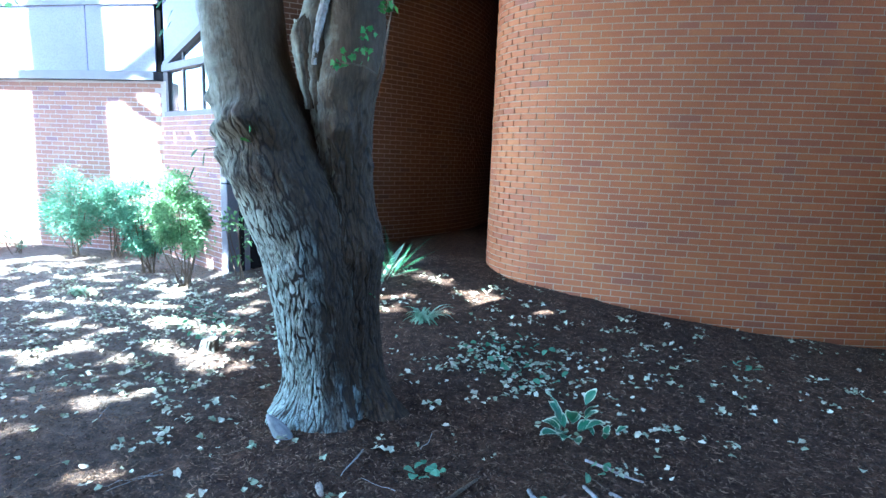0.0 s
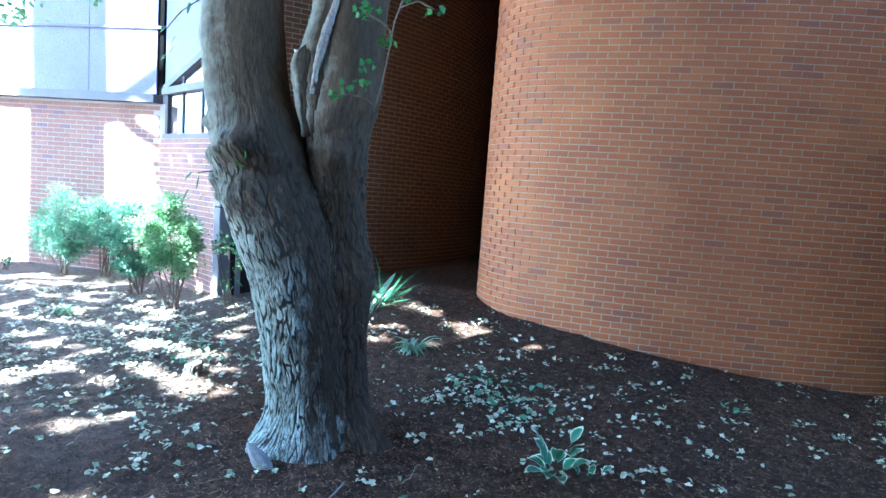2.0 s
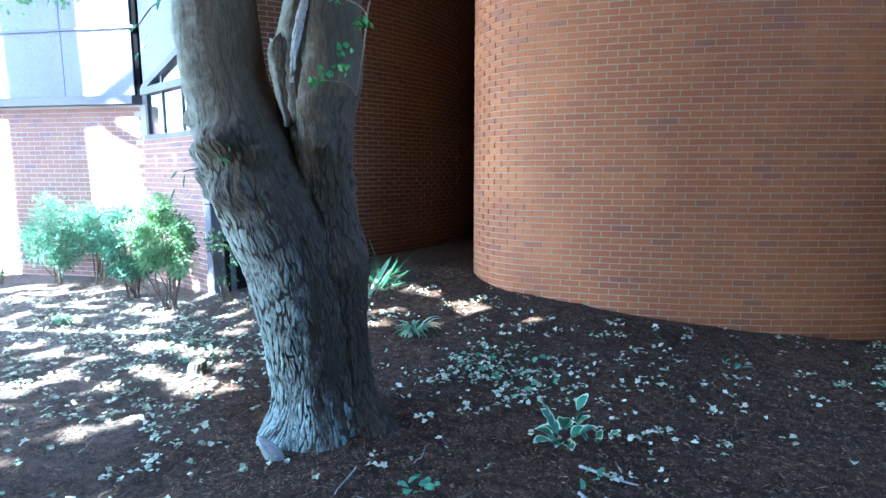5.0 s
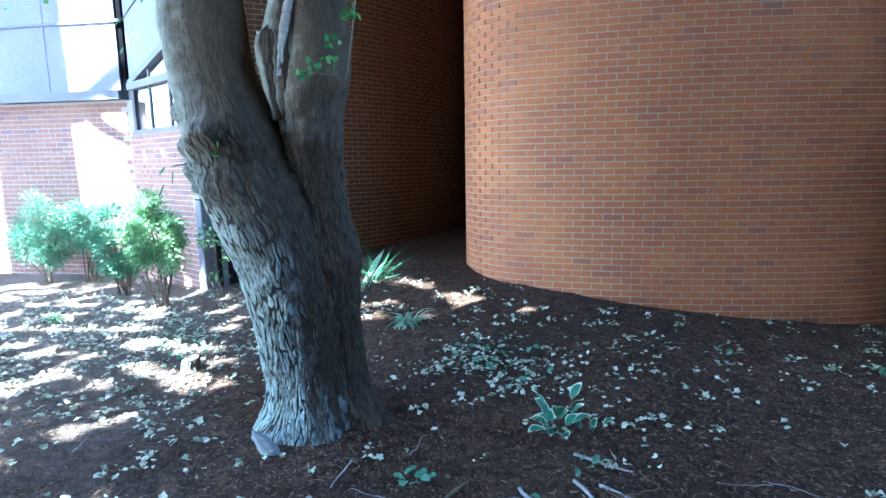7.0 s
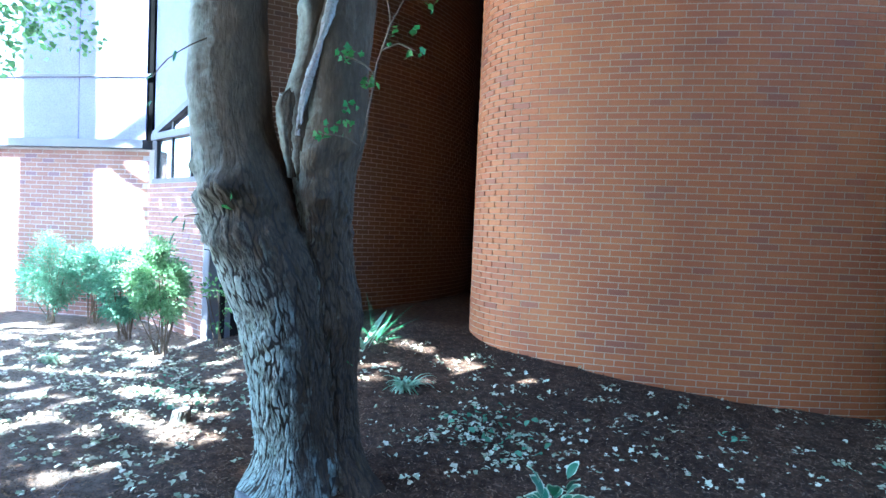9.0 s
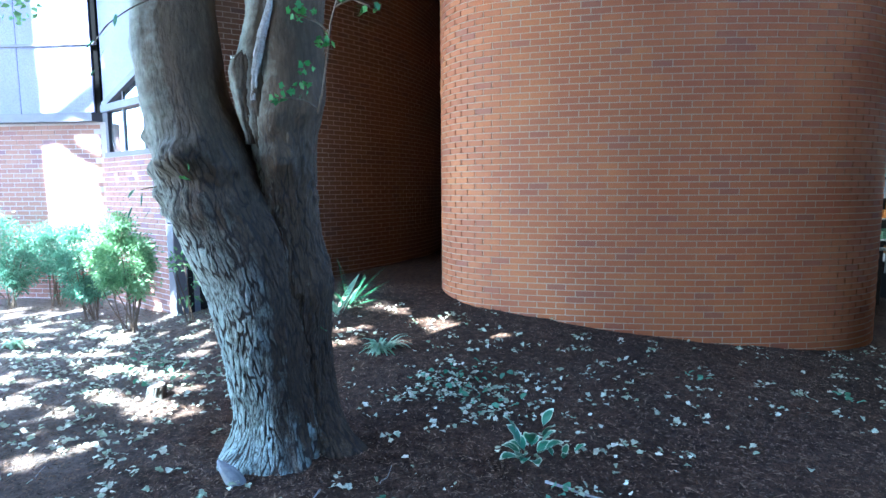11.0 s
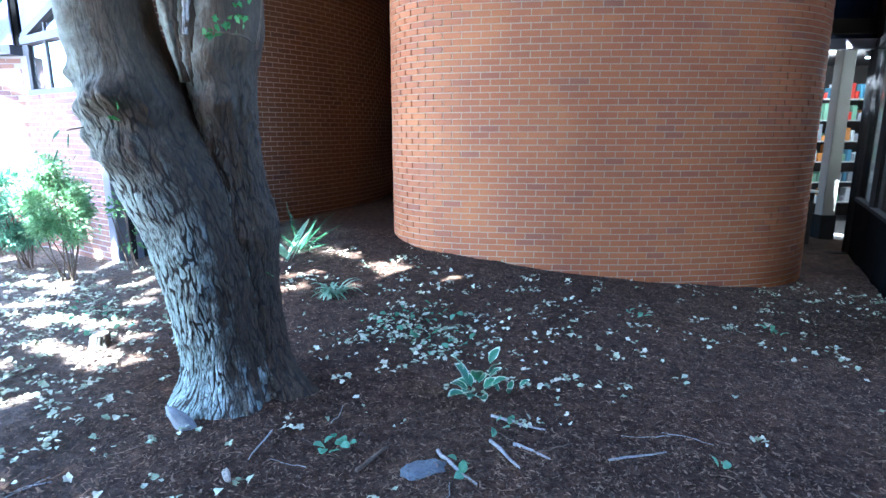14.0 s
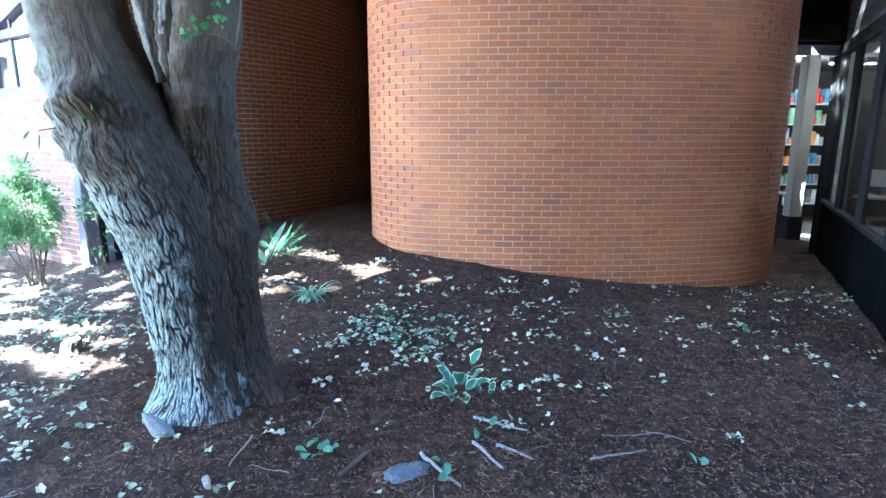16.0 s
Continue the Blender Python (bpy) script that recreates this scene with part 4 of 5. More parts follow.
    for i, tip in enumerate(tips):
        base = (-2.0, 3.5, 5.1) if i < 5 else (-0.95, 3.6, 5.1)
        lv, lf = limb(base, tip, 0.13, 0.03, rnd)
        mesh_ob("limb", lv, lf, M_BARK, t, "", True)
    v2, f2 = crown([(-5.4, 3.7, 7.8, 2.2, 1.8, 1.2)], 7000, 0.21, 22)
    tagged(mesh_ob("crown", v2, f2, M_CANOPY, t), kind="stuff")
    v3, f3 = crown([(-3.55, 1.85, 7.1, 0.7, 0.6, 0.5), (-3.75, 1.9, 7.2, 0.55, 0.5, 0.4), (-3.75, 1.9, 7.6, 0.55, 0.5, 0.4), (-3.7, 1.9, 7.4, 0.5, 0.5, 0.4), (-2.9, -1.9, 7.4, 0.8, 0.8, 0.6), (-4.15, -0.3, 7.4, 1.2, 0.9, 0.8), (-4.67, -1.8, 7.4, 0.6, 0.5, 0.4), (0.9, 2.8, 7.7, 2.0, 2.6, 1.4), (0.6, 4.6, 7.2, 2.6, 1.2, 0.9), (-2.2, 5.4, 6.8, 2.2, 1.1, 0.7)], 19000, 0.21, 23)
    tagged(mesh_ob("crown", v3, f3, M_CANOPY, t), kind="stuff")
    v, f = crown([(-3.3, 1.6, 7.8, 2.9, 2.8, 1.7), (-0.6, 2.4, 8.3, 3.2, 3.0, 1.8), (1.3, 2.9, 7.6, 2.2, 2.2, 1.4), (-1.2, 0.0, 8.0, 3.4, 2.2, 1.6), (0.6, 4.0, 7.3, 3.4, 1.5, 1.1)], 24000, 0.21, 21)
    tagged(mesh_ob("crown", v, f, M_CANOPY, t), kind="stuff")


def shade_tree(x, y, seed, hgt, blobs, count):
    """A tree outside the bed whose crown shades it."""
    t = tagged(new("shade_tree"), "tall leafy shade tree beside the planting bed", "tree", "shade trees")
    rnd = random.Random(seed)
    bark_part("trunk", (tube([(x, y, -0.2, 0.24), (x, y, 0.2, 0.2), (x + 0.05, y, 2.0, 0.17), (x + 0.1, y + 0.1, hgt, 0.13)], 36, 0.02, seed, 0.1),), t)
    for b in blobs:
        lv, lf = limb((x + 0.1, y + 0.1, hgt - 0.1), b[:3], 0.11, 0.03, rnd)
        mesh_ob("limb", lv, lf, M_BARK, t, "", True)
    v, f = crown(blobs, count, 0.21, seed)
    tagged(mesh_ob("crown", v, f, M_CANOPY, t), kind="stuff")


main_tree()
# unseen plain walls behind and beside the camera, added to block sky light
tagged(slab("wall_blocker", [(12.0, -5.5), (-4.5, -7.0)], -1.0, 11.0, 0.3, M_BLOCKER, None, "", "structure"), "unseen plain dark wall added to block light", "wall")
tagged(slab("wall_blockerside", [(5.5, 3.2), (5.5, -6.0)], -1.0, 2.6, 0.3, M_BLOCKER, None, "", "structure"), "unseen plain dark wall added to block light", "wall")
tagged(slab("wall_blockerleft", [(-4.5, -7.0), (-11.0, -7.8)], -1.0, 13.0, 0.3, M_BLOCKER, None, "", "structure"), "unseen plain dark wall added to block light", "wall")
shade_tree(-5.6, -4.2, 31, 4.6, [(-5.4, -3.2, 7.4, 2.6, 2.6, 1.7), (-3.2, -2.8, 7.8, 2.4, 2.3, 1.6), (-5.8, -0.6, 7.4, 1.9, 1.8, 1.4), (-4.6, -5.4, 7.6, 2.2, 1.5, 1.4)], 11000)
shade_tree(2.2, -3.6, 32, 4.8, [(0.6, -2.6, 7.6, 2.7, 2.4, 1.7), (2.6, -1.8, 7.8, 1.9, 2.2, 1.6), (-1.6, -4.2, 7.8, 2.5, 2.0, 1.5), (0.2, 0.4, 7.4, 2.2, 2.2, 1.3)], 28000)


def tall_tree(x, y):
    """Forked tree beyond the bed: its stems throw their shadows on the sunlit wall, and one low bough hangs into the light."""
    t = tagged(new("shade_tree"), "tall forked tree shading the sunlit wall", "tree", "shade trees")
    for rows, sd in (([(x, y, -0.2, 0.34), (x, y, 0.4, 0.30), (x + 0.05, y, 3.0, 0.24), (x + 0.08, y, 6.0, 0.17), (x + 0.05, y, 9.0, 0.15), (x + 0.02, y, 14.0, 0.10)], 61),
                     ([(x - 0.3, y + 0.1, -0.2, 0.25), (x - 0.42, y + 0.05, 3.0, 0.23), (x - 0.32, y, 6.0, 0.21), (x - 0.30, y, 9.0, 0.20), (x - 0.34, y, 14.0, 0.14)], 62),
                     ([(x - 0.5, y - 0.1, -0.2, 0.2), (x - 0.75, y - 0.05, 3.0, 0.16), (x - 0.66, y, 6.0, 0.15), (x - 0.72, y, 9.0, 0.13), (x - 0.68, y, 14.0, 0.11)], 65),
                     ([(x - 0.6, y + 0.2, -0.2, 0.18), (x - 0.9, y + 0.1, 3.0, 0.14), (x - 0.98, y, 6.0, 0.13), (x - 0.94, y, 9.0, 0.12), (x - 1.10, y, 14.0, 0.10)], 67),
                     ([(x + 0.3, y - 0.1, -0.2, 0.10), (x + 0.8, y, 3.0, 0.08), (x + 1.20, y, 6.0, 0.05), (x + 1.18, y, 10.5, 0.04)], 66)):
        bark_part("trunk", (tube(rows, 40, 0.02, sd, 0.1, (), 0.05),), t)
    rnd = random.Random(63)
    for b in ((x + 1.8, y - 1.5, 12.5), (x - 2.0, y - 1.0, 12.8), (x + 0.5, y - 2.5, 13.5), (x + 1.2, y - 3.2, 9.8), (-5.3, 5.15, 4.2)):
        v, f = limb((x + 0.2, y, 8.5), b, 0.1, 0.012, rnd, 0.5)
        mesh_ob("limb", v, f, M_BARK, t, "", True)
    v, f = crown([(x, y - 1.5, 13.0, 3.0, 2.4, 1.8), (x - 1.5, y - 3.0, 12.5, 2.5, 2.2, 1.6)], 4500, 0.21, 64)
    v2, f2 = crown([(x + 1.8, y - 0.8, 7.7, 1.1, 0.9, 0.9), (x + 1.3, y - 3.5, 7.6, 2.5, 2.1, 1.2)], 9500, 0.17, 67)
    tagged(mesh_ob("crown", v2, f2, M_CANOPY, t), kind="stuff")
    tagged(mesh_ob("crown", v, f, M_CANOPY, t), kind="stuff")
    v, f = [], []
    for k in range(70):
        c = Vector((rnd.uniform(-6.1, -4.55), rnd.uniform(4.8, 5.4), 0))
        c.z = 4.45 - 1.15 * rnd.random() ** 1.3 - 0.25 * max(0, -5.2 - c.x)
        for _ in range(16):
            leaf_at(v, f, c + Vector((rnd.gauss(0, 0.09), rnd.gauss(0, 0.09), rnd.gauss(0, 0.10))), rnd.uniform(0.05, 0.09), rnd, 0.8)
    tagged(mesh_ob("bough_leaves", v, f, M_BOUGH, t, "bright sunlit leaves on a low hanging bough"), kind="stuff")


tall_tree(-9.9, 3.5)


# ---- shrubs and plants ----
def blade(v, f, p, direction, length, width, droop, segs=5, cup=0.3):
    """A strap leaf that rises and droops; appended to v, f."""
    d = Vector(direction).normalized()
    side = Vector((-d.y, d.x, 0)).normalized() if abs(d.z) < 0.99 else Vector((1, 0, 0))
    b, q = len(v), Vector(p)
    for i in range(segs + 1):
        t = i / segs
        w = width * (math.sin(math.pi * min(0.12 + t * 0.88, 1.0)) ** 0.8) * 0.5
        v += [tuple(q - side * w + Vector((0, 0, w * cup))), tuple(q), tuple(q + side * w + Vector((0, 0, w * cup)))]
        q = q + d * (length / segs)
        d = (d + Vector((0, 0, -droop / segs))).normalized()
    for i in range(segs):
        k = b + 3 * i
        f += [(k, k + 1, k + 4, k + 3), (k + 1, k + 2, k + 5, k + 4)]


SPRAY = [(0, 0), (0.13, 0.3), (0.08, 0.75), (0, 1.0), (-0.08, 0.75), (-0.13, 0.3)]


def shrub(x, y, hgt, rad, count, seed, label, bare=0.25, lean=(0, 0), size=0.030, mat=None, stems=11):
    """Multi-stemmed evergreen: stems from one foot, feathery sprays in rounded clumps above a bare lower part."""
    rnd = random.Random(seed)
    s = tagged(new("shrub"), label, "shrub", "shrubs along the wall")
    z0 = relief(x, y)
    mid, half = z0 + hgt * (1 + bare) / 2, hgt * (1 - bare) / 2
    clumps = []
    while len(clumps) < 46:
        q = Vector((rnd.uniform(-1, 1), rnd.uniform(-1, 1), rnd.uniform(-1, 1)))
        if 0.35 < q.length < 1:
            wide = rad * (1.0 - 0.35 * max(q.z, 0.0) - 0.25 * max(-q.z, 0.0)) * rnd.uniform(0.85, 1.12)
            k = (q.z + 1) / 2
            clumps.append(Vector((x + lean[0] * k + q.x * wide, y + lean[1] * k + q.y * wide, mid + q.z * half)))
    for c in clumps[:stems]:
        a = rnd.uniform(0, 6.28)
        v, f = limb((x + math.cos(a) * 0.06, y + math.sin(a) * 0.06, z0 - 0.05), tuple(c), 0.008, 0.003, rnd, 0.06)
        mesh_ob("stem", v, f, M_STEM, s, "", True)
    v, f = [], []
    for c in clumps[:46 if stems > 5 else 14]:
        out = Vector((c.x - x - lean[0] * 0.5, c.y - y - lean[1] * 0.5, (c.z - mid) * 0.7 + 0.08)).normalized()
        puff = rad * rnd.uniform(0.13, 0.22)
        for _ in range(count * 4 // 46):
            p = c + Vector((rnd.gauss(0, puff), rnd.gauss(0, puff), rnd.gauss(0, puff * 0.8)))
            d = (out * 0.8 + (p - c) / puff * 0.3 + Vector((rnd.gauss(0, 0.5), rnd.gauss(0, 0.5), rnd.gauss(0.25, 0.4)))).normalized()
            u = Matrix.Rotation(rnd.uniform(0, 6.28), 3, d) @ d.orthogonal().normalized()
            ln = size * rnd.uniform(0.7, 1.5)
            b = len(v)
            for sx, sy in SPRAY:
                v.append(tuple(p + d * sy * ln + u * sx * ln * 1.5 + Vector((0, 0, -0.3 * sy * sy * ln))))
            f.append(tuple(range(b, b + 6)))
    tagged(mesh_ob("foliage", v, f, mat or M_BUSH, s), kind="stuff")


def hosta(x, y, spread, seed, leaves=13):
    h = tagged(new("hosta"), "low hosta with green leaves edged in cream", "plant")
    rnd = random.Random(seed)
    z = relief(x, y)
    for i in range(leaves):
        a = i * 2.4 + rnd.uniform(-0.2, 0.2)
        up = rnd.uniform(0.5, 1.1) if i > 5 else rnd.uniform(1.2, 2.6)
        d = Vector((math.cos(a), math.sin(a), up)).normalized()
        side = Vector((-math.sin(a), math.cos(a), 0))
        ln, wd = spread * rnd.uniform(0.30, 0.36), spread * rnd.uniform(0.18, 0.215)
        base = Vector((x, y, z)) + d * spread * (rnd.uniform(0.12, 0.34) if i > 5 else rnd.uniform(0.32, 0.62))
        v, f, mg = [], [], []
        q, dd = base.copy(), d.copy()
        for r in range(9):
            t = r / 8
            w = wd * 0.5 * max(math.sin(math.pi * t ** 0.85) ** 0.75, 0.02)
            for c in range(7):
                k = (c - 3) / 3
                v.append(tuple(q + side * w * k + Vector((0, 0, 0.35 * w * k * k + 0.004 * math.sin(9 * t + 5 * k)))))
                mg.append(max(abs(k), 0.62 if r in (0, 1) else 0, 1.0 if r == 8 else 0, 0.9 if r == 7 else 0))
            q = q + dd * ln / 8
            dd = (dd + Vector((0, 0, -0.10 - 0.05 * rnd.random()))).normalized()
        for r in range(8):
            for c in range(6):
                k = r * 7 + c
                f.append((k, k + 1, k + 8, k + 7))
        ob = mesh_ob("leaf", v, f, M_HOSTA, h, "", True)
        at = ob.data.attributes.new("margin", "FLOAT", "POINT")
        at.data.foreach_set("value", mg)
    return h


def strap_plant(x, y, hgt, count, seed, name, label, mat, droop=2.3, width=0.022):
    p = tagged(new(name), label, "plant")
    rnd = random.Random(seed)
    v, f = [], []
    for i in range(count):
        a = rnd.uniform(0, 6.283)
        off = rnd.uniform(0.01, 0.09)
        blade(v, f, (x + math.cos(a * 1.7) * off, y + math.sin(a * 1.7) * off, relief(x, y) - 0.01), (math.cos(a), math.sin(a), rnd.uniform(0.5, 2.0)),
              hgt * rnd.uniform(0.5, 1.25), width * rnd.uniform(0.8, 1.3), droop * rnd.uniform(0.7, 1.2))
    mesh_ob("leaves", v, f, mat, p, "", True)


def fern(x, y, fronds):
    p = tagged(new("fern"), "green fern with upright arching fronds by the wall", "fern")
    z = relief(x, y)
    for a, up, ln in fronds:
        v, f = [], []
        d = Vector((math.cos(a), math.sin(a), up)).normalized()
        q = Vector((x, y, z))
        side = Vector((-math.sin(a), math.cos(a), 0))
        for i in range(20):
            t = i / 19
            w = ln * 0.17 * math.sin(math.pi * min(0.15 + 0.85 * t, 1.0)) + 0.004
            if t > 0.12:
                for sg in (-1, 1):
                    blade(v, f, q - side * sg * 0.003, side * sg + d * 0.5, w, 0.019, 0.5, 2, 0.1)
            base = len(v)
            v += [tuple(q + d * u + side * sg) for u in (-0.002, ln / 19 + 0.002) for sg in (-0.004, 0.004)]
            f.append((base, base + 1, base + 3, base + 2))
            q = q + d * ln / 19
            d = (d + Vector((0, 0, -0.02))).normalized()
        mesh_ob("frond", v, f, M_FERN, p)


ROUND = [(0, 0), (0.22, 0.08), (0.36, 0.30), (0.38, 0.52), (0.30, 0.76), (0.14, 0.93), (0, 1.0), (-0.14, 0.93), (-0.30, 0.76), (-0.38, 0.52), (-0.36, 0.30), (-0.22, 0.08)]


def weed(x, y, n, size, seed, label="small green weed with rounded leaves in the mulch", mat=None):
    w = tagged(new("weed"), label, "plant", "weeds in the bed")
    rnd = random.Random(seed)
    v, f = [], []
    for i in range(n):
        a = i * 2.4
        r = size * math.sqrt((i + 0.5) / n)
        p = Vector((x + r * math.cos(a), y + r * math.sin(a), 0))
        p.z = relief(p.x, p.y) + rnd.uniform(0.02, 0.07)
        leaf_at(v, f, p, rnd.uniform(0.04, 0.07), rnd, 0.4, ROUND, 0.3)
    mesh_ob("leaves", v, f, mat or M_WEED, w)


def stick(pts, r, label="pale weathered stick lying on the mulch", mat=None):
    s_v, s_f = [], []
    rnd = random.Random(len(pts) + int(pts[0][0] * 100))
    k = 8
    P3 = [Vector((x, y, relief(x, y) + r * 0.8 + dz)) for x, y, dz in pts]
    for i, p in enumerate(P3):
        d = (P3[min(i + 1, len(P3) - 1)] - P3[max(i - 1, 0)]).normalized()
        u = d.orthogonal().normalized()
        w = d.cross(u)
        rr = r * (1 - 0.5 * i / (len(P3) - 1)) * rnd.uniform(0.85, 1.15)
        for j in range(k):
            an = 2 * math.pi * j / k
            s_v.append(tuple(p + (u * math.cos(an) + w * math.sin(an)) * rr))
    for i in range(len(P3) - 1):
        for j in range(k):
            s_f.append((i * k + j, i * k + (j + 1) % k, (i + 1) * k + (j + 1) % k, (i + 1) * k + j))
    s_f += [tuple(range(k - 1, -1, -1)), tuple(range((len(P3) - 1) * k, len(P3) * k))]
    return tagged(mesh_ob("stick", s_v, s_f, mat or M_STICK, None, "", True), label, "stick", "sticks on the bed")


def wander(a, b, n, seed, amp=0.005):
    rnd = random.Random(seed)
    return [(a[0] + (b[0] - a[0]) * i / n + rnd.uniform(-amp, amp), a[1] + (b[1] - a[1]) * i / n + rnd.uniform(-amp, amp), 0.0) for i in range(n + 1)]


def lump(name, x, y, sx, sy, sz, mat, label, category, seed, rz=0.0, sink=0.3):
    bm = bmesh.new()
    bmesh.ops.create_icosphere(bm, subdivisions=4, radius=1.0)
    for vt in bm.verts:
        n = noise.fractal(vt.co * 1.6 + Vector((seed * 3.1, 0, 0)), 1.0, 2.0, 4)
        vt.co *= 1 + 0.22 * n
    bmesh.ops.scale(bm, vec=(sx, sy, sz), verts=bm.verts)
    bm.transform(Matrix.Translation((x, y, relief(x, y) + sz * (1 - 2 * sink))) @ Matrix.Rotation(rz, 4, "Z"))
    return tagged(part(name, bm, mat, None, "", True), label, category)


def leaning_stone(x, y):
    """Upright tapering stone that leans towards the trunk's far side."""
    bm = bmesh.new()
    bmesh.ops.create_icosphere(bm, subdivisions=4, radius=1.0)
    for vt in bm.verts:
        n = noise.fractal(vt.co * 1.5 + Vector((4.0, 0, 0)), 1.0, 2.0, 4)
        k = 1 - 0.35 * vt.co.z
        vt.co = Vector((vt.co.x * 0.043 * k, vt.co.y * 0.042 * k, vt.co.z * 0.110)) * (1 + 0.12 * n)
    bm.transform(Matrix.Translation((x + 0.01, y, relief(x, y) + 0.035)) @ Matrix.Rotation(radians(-42), 4, "Y"))
    return tagged(part("stone", bm, M_STONE, None, "", True), "pale grey-blue upright stone leaning at the tree foot", "stone")


shrub(-6.74, 7.05, 1.24, 0.42, 3000, 41, "rounded blue-green shrub before the sunlit wall", 0.22)
shrub(-6.17, 7.18, 1.12, 0.30, 1800, 42, "small blue-green shrub against the brick wall", 0.38)
shrub(-5.0, 6.34, 1.20, 0.31, 3200, 43, "dense feathery green shrub beside the brick wall", 0.18, (-0.22, 0.1))
shrub(-4.02, 5.66, 1.25, 0.30, 3600, 44, "feathery yellow-green shrub on bare thin stems", 0.33, (-0.10, 0.05), 0.033, M_BUSHY)
shrub(-3.56, 6.10, 0.85, 0.20, 110, 45, "sparse pale-leaved sapling beside the steel post", 0.25, (-0.05, 0), 0.06, M_BOUGH, 4)
shrub(-7.6, 6.9, 0.45, 0.22, 260, 46, "low sparse pale shrub at the sunlit wall foot", 0.2, (0, 0), 0.04, None, 5)

hosta(0.16, 3.13, 0.37, 51, 17)
hosta(0.33, 3.08, 0.22, 52, 4)
strap_plant(-1.09, 4.95, 0.24, 80, 53, "liriope", "tuft of pale green strap leaves in the mulch", M_SPIKE)
strap_plant(-4.9, 5.15, 0.22, 40, 54, "liriope", "low pale tuft of strap leaves in the sun", M_SPIKE)
fern(-1.70, 6.05, [(2.4, 3.5, 0.56), (0.5, 1.3, 0.64), (0.2, 0.9, 0.58), (0.9, 1.8, 0.46), (-0.2, 0.6, 0.36), (2.8, 1.2, 0.34), (0.0, 2.2, 0.44)])
strap_plant(-1.76, 5.94, 0.52, 5, 56, "leaf_clump", "upright pale green leaves at the foot of the fern", M_SPIKE, 0.2, 0.075)
weed(-0.58, 2.60, 9, 0.10, 61)
weed(0.30, 2.78, 5, 0.07, 62)
weed(-0.40, 4.25, 20, 0.34, 63)
weed(-0.05, 3.95, 10, 0.24, 64)
weed(-0.15, 4.45, 10, 0.26, 65)
weed(1.62, 4.75, 6, 0.10, 66)
weed(2.7, 4.6, 6, 0.10, 67)
weed(-2.75, 4.25, 14, 0.22, 68)
weed(-3.2, 4.55, 16, 0.3, 69)
weed(0.05, 2.42, 4, 0.06, 71)
weed(1.35, 2.55, 3, 0.05, 72)

stick(wander((0.24, 2.93), (0.52, 2.80), 7, 1), 0.010)
stick(wander((-0.06, 2.60), (0.13, 2.32), 7, 2), 0.011)
stick(wander((0.22, 2.71), (0.34, 2.46), 6, 3), 0.012)
stick(wander((0.34, 2.67), (0.50, 2.52), 6, 4), 0.010)
stick(wander((0.80, 2.56), (1.12, 2.66), 7, 5), 0.007, "thin grey twig lying on the mulch")
stick(wander((-0.44, 2.42), (-0.31, 2.64), 5, 6), 0.012, "broken piece of dark bark-covered branch", M_STEM)
stick(wander((-0.95, 2.75), (-0.98, 2.48), 6, 7), 0.005, "thin grey twig lying on the mulch")
stick(wander((-1.62, 3.0), (-1.42, 2.72), 6, 8), 0.006, "thin pale twig against the tree foot")
twigs = random.Random(91)
for _ in range(16):
    x0, y0 = twigs.uniform(-2.6, 1.6), twigs.uniform(2.2, 3.0)
    if (x0 + 1.3) ** 2 + (y0 - 3.3) ** 2 > 0.5:
        an, ln = twigs.uniform(0, 6.28), twigs.uniform(0.12, 0.3)
        stick(wander((x0, y0), (x0 + ln * math.cos(an), y0 + ln * math.sin(an)), 6, twigs.randint(10, 99), 0.012), twigs.uniform(0.002, 0.004), "thin grey twig lying on the mulch", twigs.choice((M_STICK, M_STEM)))
lump("stone", -0.12, 2.45, 0.12, 0.075, 0.016, M_SLATE, "flat dark grey stone half buried in mulch", "stone", 3, 0.4, 0.4)
leaning_stone(-1.47, 2.79)
lump("wood_scrap", -1.05, 2.38, 0.018, 0.07, 0.010, M_STUMP, "pale torn scrap of wood on the mulch", "wood scrap", 7, 0.5, 0.2)


def stump(x, y):
    s = tagged(new("tree_stump"), "small pale cut stump in dappled sun", "stump")
    z = relief(x, y)
    bark_part("bole", (tube([(x, y, z - 0.05, 0.075), (x, y, z + 0.02, 0.06), (x + 0.01, y, z + 0.10, 0.056)], 40, 0.008, 9, 0.02),), s)
    bm = bmesh.new()
    bmesh.ops.create_cone(bm, cap_ends=True, segments=24, radius1=0.054, radius2=0.05, depth=0.012)
    bm.transform(Matrix.Translation((x + 0.01, y, z + 0.104)))
    part("cut_face", bm, M_STUMP, s, "pale sawn top")


stump(-2.61, 3.92)


def paint_mark(x, y, z):
    """A small splash of pale paint that stands a hair proud of the brick face."""
    rnd = random.Random(44)
    ring = [(x + 0.032 * math.cos(a) * rnd.uniform(0.6, 1.2), z + 0.016 * math.sin(a) * rnd.uniform(0.5, 1.3)) for a in np.linspace(0, 6.283, 13)[:-1]]
    v = [(px, y, pz) for px, pz in ring] + [(px, y + 0.012, pz) for px, pz in ring]
    f = [tuple(range(11, -1, -1)), tuple(range(12, 24))] + [(i, (i + 1) % 12, (i + 1) % 12 + 12, i + 12) for i in range(12)]
    tagged(mesh_ob("paint_mark", v, f, M_PLASTER), "small pale splash of paint on the brick tower", "paint mark")


paint_mark(2.24, 6.066, 0.80)


